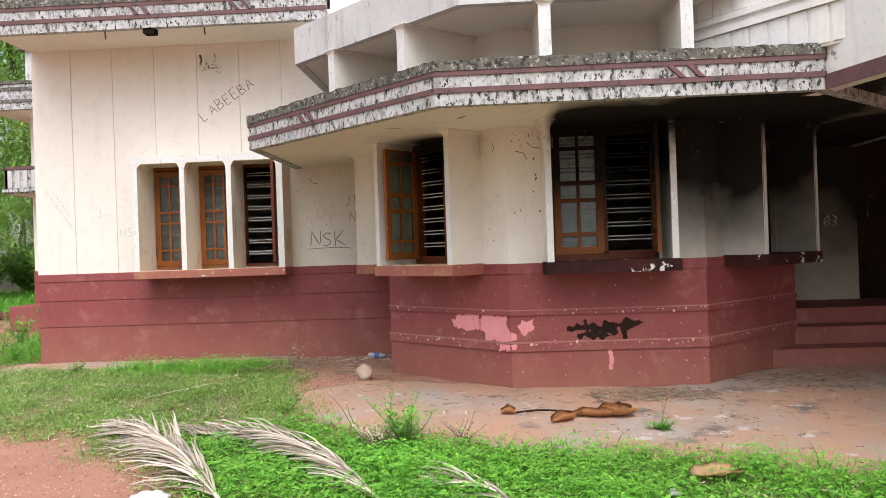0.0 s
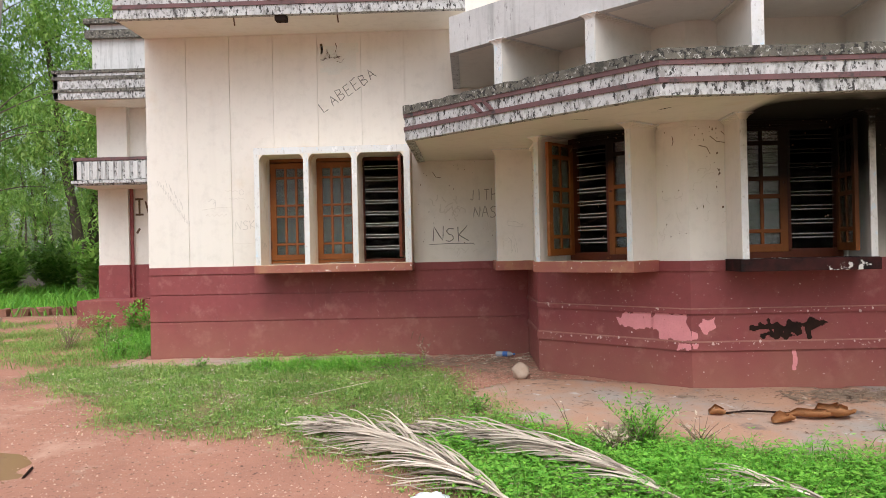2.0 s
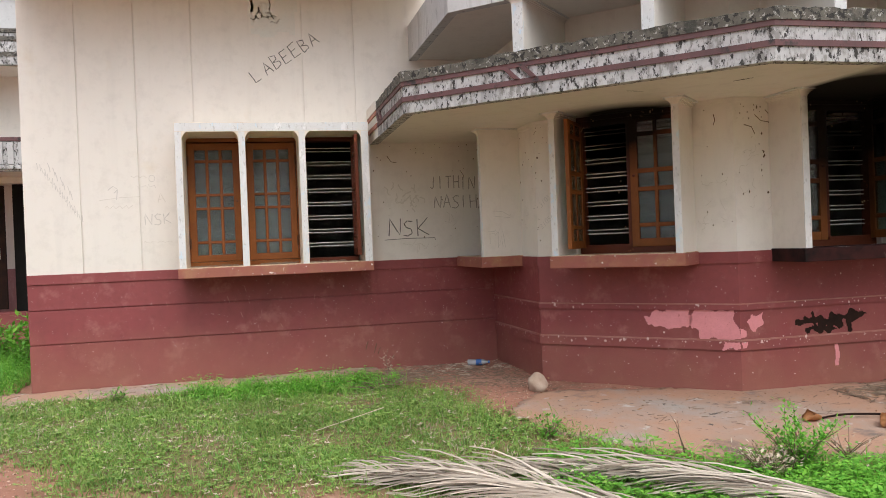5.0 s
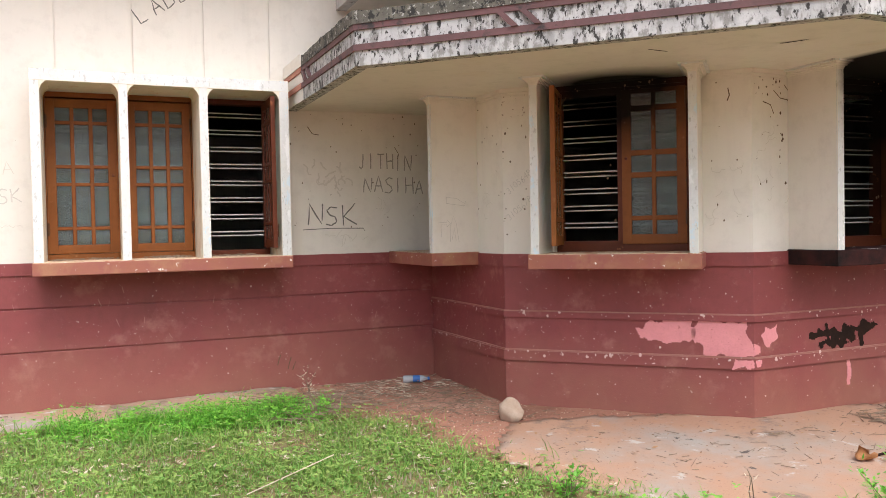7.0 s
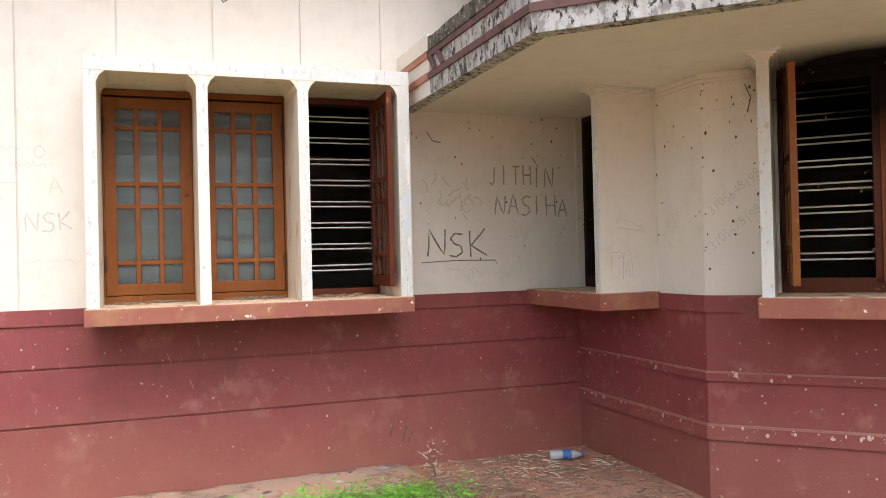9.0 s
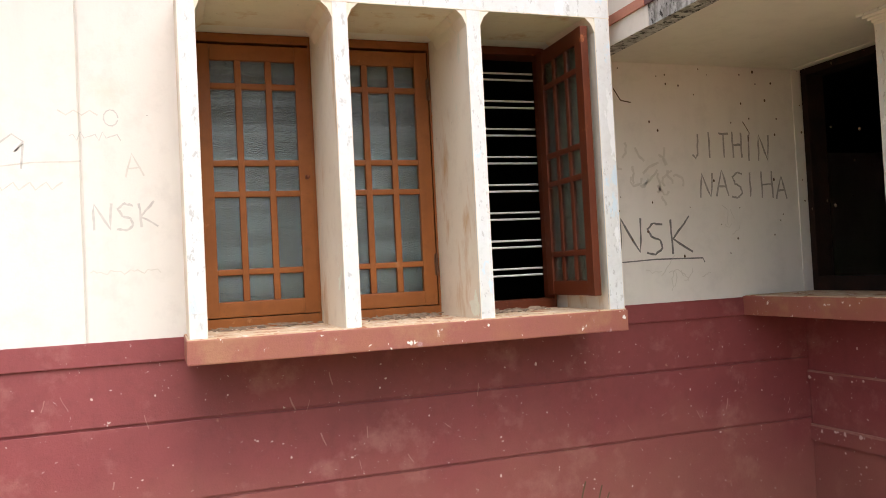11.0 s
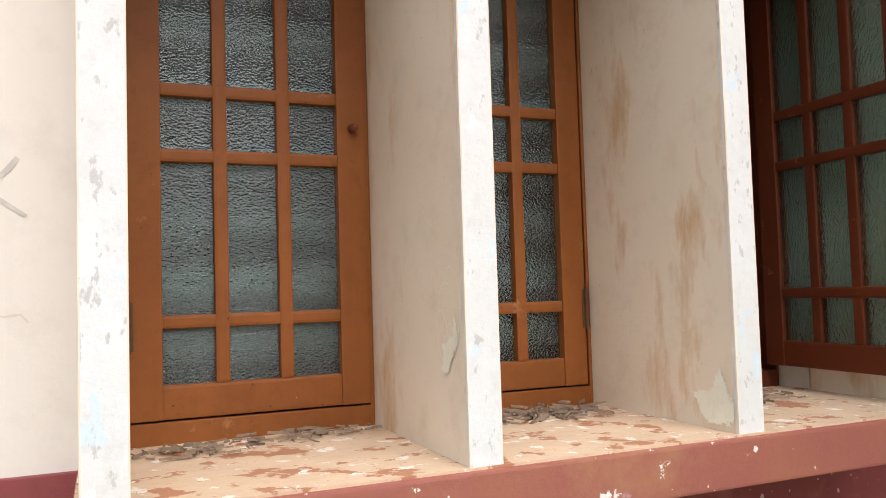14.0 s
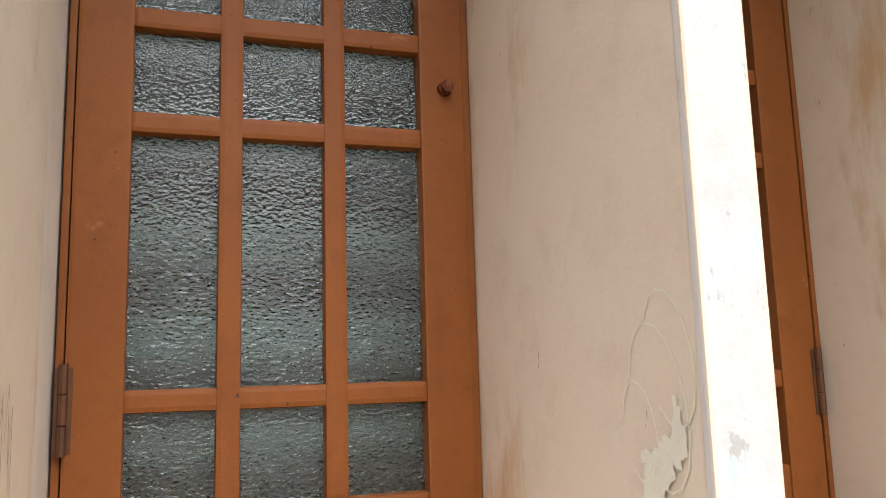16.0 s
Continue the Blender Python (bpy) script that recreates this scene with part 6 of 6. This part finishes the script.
litter("needle_litter", [(-2.5, -1.1, 8.9, 10.05), (-1.9, -0.9, 8.2, 9.6)], 520, "dry needles and twigs on red soil in the wall corner", 1)
litter("needle_litter", [(-2.3, -1.1, 9.3, 10.05)], 220, "straw-coloured needles against the plinth", 2, 0.03, 0.12, 0.0015, STRAW)
litter("needle_litter", [(0.9, 1.9, 6.8, 7.25), (2.3, 3.4, 7.2, 8.0)], 700, "dark twigs and dead leaves swept against the bay", 3, 0.03, 0.18, 0.0025, None, 0.012)
litter("needle_litter", [(-5.9, -2.6, 9.5, 10.05), (-3.2, -1.8, 7.6, 9.2), (-1.2, 1.0, 6.6, 7.4)], 200, "scattered twigs on the apron and soil", 4, 0.03, 0.12, 0.0015, None, 0.015)
litter("needle_litter", [(-2.9, -2.0, 8.8, 9.7)], 260, "tangle of dry creeper stems beside the weeds", 5, 0.1, 0.4, 0.002, TWIG, 0.04)
litter("sill_litter", [(-4.26, -4.02, 10.06, 10.22), (-4.02, -3.76, 10.12, 10.23)], 110, "dead leaves and twigs on the sill", 6, 0.012, 0.05, 0.0021, None, 0.0, 1.357)
litter("sill_litter", [(-3.55, -3.20, 10.06, 10.22)], 130, "brown twigs piled on the sill", 7, 0.015, 0.08, 0.0021, None, 0.0, 1.357)
litter("sill_litter", [(-3.06, -2.70, 9.98, 10.16)], 80, "brown twigs under the open casement", 8, 0.015, 0.07, 0.0021, None, 0.0, 1.357)
litter("straw_stalk", [(-3.1, -2.6, 7.45, 7.55)], 1, "pale dry leaf stalk lying in the grass", 9, 0.5, 0.6, 0.005, STRAW, 0.05)
litter("stick", [(-4.75, -4.45, 5.2, 5.5)], 1, "dark stick on the bare soil", 10, 0.2, 0.26, 0.006, CHAR, 0.0)

verts, faces = [], []
rnd = random.Random(77)
for k in range(900):
    if k % 3 == 0:
        x, y = rnd.uniform(-6.0, 1.8), rnd.uniform(5.0, 9.4)
    elif k % 3 == 1:
        x, y = rnd.uniform(-2.4, 0.4), rnd.uniform(6.8, 10.0)
    else:
        x, y = rnd.uniform(0.2, 3.4), rnd.uniform(5.6, 8.0)
    if y > 7.36 and -x + y < 5.6 and x > -0.6 or (x > -1.0 and x + y > 7.55):
        if y > 7.3:
            continue
    a = rnd.uniform(0, 6.28)
    leaflet(verts, faces, Vector((x, y, ground_z(x, y) + 0.02 + 0.01 * rnd.random())), Vector((math.cos(a), math.sin(a), rnd.uniform(-0.2, 0.35))), Vector((-math.sin(a), math.cos(a), rnd.uniform(-0.4, 0.4))), rnd.uniform(0.015, 0.06), rnd.uniform(0.008, 0.025))
raw_mesh("dead_leaves", verts, faces, DEADLEAF, "fallen brown leaves on soil and concrete", "litter")
litter("needle_litter", [(-2.4, 0.4, 6.4, 8.0), (0.4, 3.2, 5.4, 7.2)], 110, "scattered dark twigs on the forecourt", 15, 0.02, 0.08, 0.0014, TWIG, 0.013)

# plastic bottle on its side, by the plinth
CLEAR = bpy.data.materials.new("clear_plastic")
CLEAR.use_nodes = True
_p = CLEAR.node_tree.nodes["Principled BSDF"]
_p.inputs["Base Color"].default_value, _p.inputs["Roughness"].default_value, _p.inputs["Transmission Weight"].default_value = (0.75, 0.82, 0.85, 1), 0.15, 0.6
BLUE = material("blue_plastic", (0.03, 0.13, 0.42), 0.4)
bottle = holder("plastic_bottle", pose(-1.37, 9.80, ground_z(-1.37, 9.8) + 0.036, 0, 90, -18), "crumpled clear plastic bottle with blue label lying on soil", "bottle")
bm = bmesh.new()
prof = ((-0.11, 0.0), (-0.108, 0.026), (-0.10, 0.033), (-0.03, 0.032), (-0.025, 0.030), (0.05, 0.032), (0.075, 0.026), (0.095, 0.013), (0.112, 0.013))
rings = [[bm.verts.new((r * math.cos(a * 0.5236), r * math.sin(a * 0.5236) * (0.9 if abs(z) < 0.06 else 1), z)) for a in range(12)] for z, r in prof[1:]]
for u, v in zip(rings, rings[1:]):
    for a in range(12):
        bm.faces.new((u[a], u[(a + 1) % 12], v[(a + 1) % 12], v[a])).smooth = True
bm.faces.new(rings[0][::-1]), bm.faces.new(rings[-1])
part("body", bm, CLEAR, bottle)
part("label", rod(bmesh.new(), (0, 0, -0.02), (0, 0, 0.04), 0.0325, None, 16), BLUE, bottle, "blue paper label")
part("cap", rod(bmesh.new(), (0, 0, 0.108), (0, 0, 0.126), 0.015, None, 14), BLUE, bottle, "blue screw cap")

# fallen palm spathe and black hose on the concrete
TANLEAF = material("tan_dry_leaf", (0.74, 0.53, 0.30), 0.8, (0.58, 0.37, 0.18), 12, 0.5, 0.4, 60)
HUSK = material("orange_brown_husk", (0.55, 0.27, 0.11), 0.7, (0.36, 0.16, 0.06), 12, 0.5, 0.4, 60)


def curled(name, pts, width, mat, label, seed, curl=1.0):
    """A dry curled sheath along a line of points."""
    bm = bmesh.new()
    rows = []
    for k, p in enumerate(pts):
        p = Vector(p)
        n = (Vector(pts[min(k + 1, len(pts) - 1)]) - Vector(pts[max(k - 1, 0)])).normalized().cross(Vector((0, 0, 1)))
        w = width * (0.35 + 0.65 * math.sin(3.14 * (k + 0.5) / len(pts))) * (1 + 0.4 * noise.noise((k * 1.3, seed, 0)))
        rows.append([bm.verts.new(p + n * w * math.sin(a) + Vector((0, 0, w * (1 - math.cos(a)) * 0.9 + 0.2 * w * noise.noise((k * 0.8, a, seed))))) for a in (-2.0 * curl, -1.2 * curl, -0.5 * curl, 0.2 * curl, 0.9 * curl, 1.7 * curl)])
    for u, v in zip(rows, rows[1:]):
        for a in range(5):
            bm.faces.new((u[a], u[a + 1], v[a + 1], v[a])).smooth = True
    bmesh.ops.solidify(bm, geom=bm.faces[:], thickness=0.004)
    return part(name, bm, mat, None, label, "", "dead leaf")


def gp(x, y, up=0.03):
    return (x, y, ground_z(x, y) + up)


curled("palm_sheath", [gp(0.62 + 0.05 * k, 6.36 + 0.02 * math.sin(k)) for k in range(10)], 0.045, HUSK, "curled orange-brown palm sheath on the concrete", 1)
curled("palm_sheath", [gp(0.86 + 0.045 * k, 6.36 + 0.03 * math.sin(k * 1.3), 0.035) for k in range(7)], 0.075, HUSK, "torn orange-brown palm sheath on the concrete", 2)
curled("coconut_husk", [gp(0.47 + 0.035 * k, 6.20 + 0.02 * k, 0.02) for k in range(6)], 0.06, HUSK, "brown coconut husk on the concrete", 3)
curled("palm_sheath", [gp(0.08 + 0.03 * k, 6.50, 0.02) for k in range(5)], 0.05, HUSK, "small orange scrap of palm sheath", 4)
curled("dry_leaf", [gp(1.16 + 0.05 * k, 4.72 + 0.015 * k, 0.06) for k in range(7)], 0.17, TANLEAF, "large curled dry leaf lying on the weeds", 5, 0.4)
curled("dry_leaf", [gp(0.95 + 0.02 * k, 4.42, 0.05) for k in range(4)], 0.03, FIN, "crumpled white scrap in the grass", 6)
bm = bmesh.new()
pts = [Vector(gp(0.20 + 0.055 * k, 6.52 - 0.012 * k + 0.03 * math.sin(k * 0.3), 0.02 + 0.02 * math.sin(k * 0.25))) for k in range(12)]
for p, q in zip(pts, pts[1:]):
    rod(bm, p, q, 0.008, None, 7)
part("leaf_rib", bm, CHAR, None, "dark bent palm leaf rib on the concrete", "", "stick")
BAG = material("white_polythene", (0.80, 0.82, 0.84), 0.35, (0.70, 0.72, 0.75), 20, 0.5, 0.3, 40)
bm = bmesh.new()
bmesh.ops.create_icosphere(bm, subdivisions=3, radius=1)
for v in bm.verts:
    v.co *= 1 + 0.45 * noise.noise(v.co * 2.3)
    v.co = Vector((v.co.x * 0.105, v.co.y * 0.07, max(v.co.z, -0.3) * 0.05))
for f in bm.faces:
    f.smooth = True
bag = part("plastic_bag", bm, BAG, None, "crumpled white plastic bag on the soil", "", "bag")
bag.matrix_world = pose(-2.02, 4.62, ground_z(-2.02, 4.62) + 0.02, 0, 0, 15)
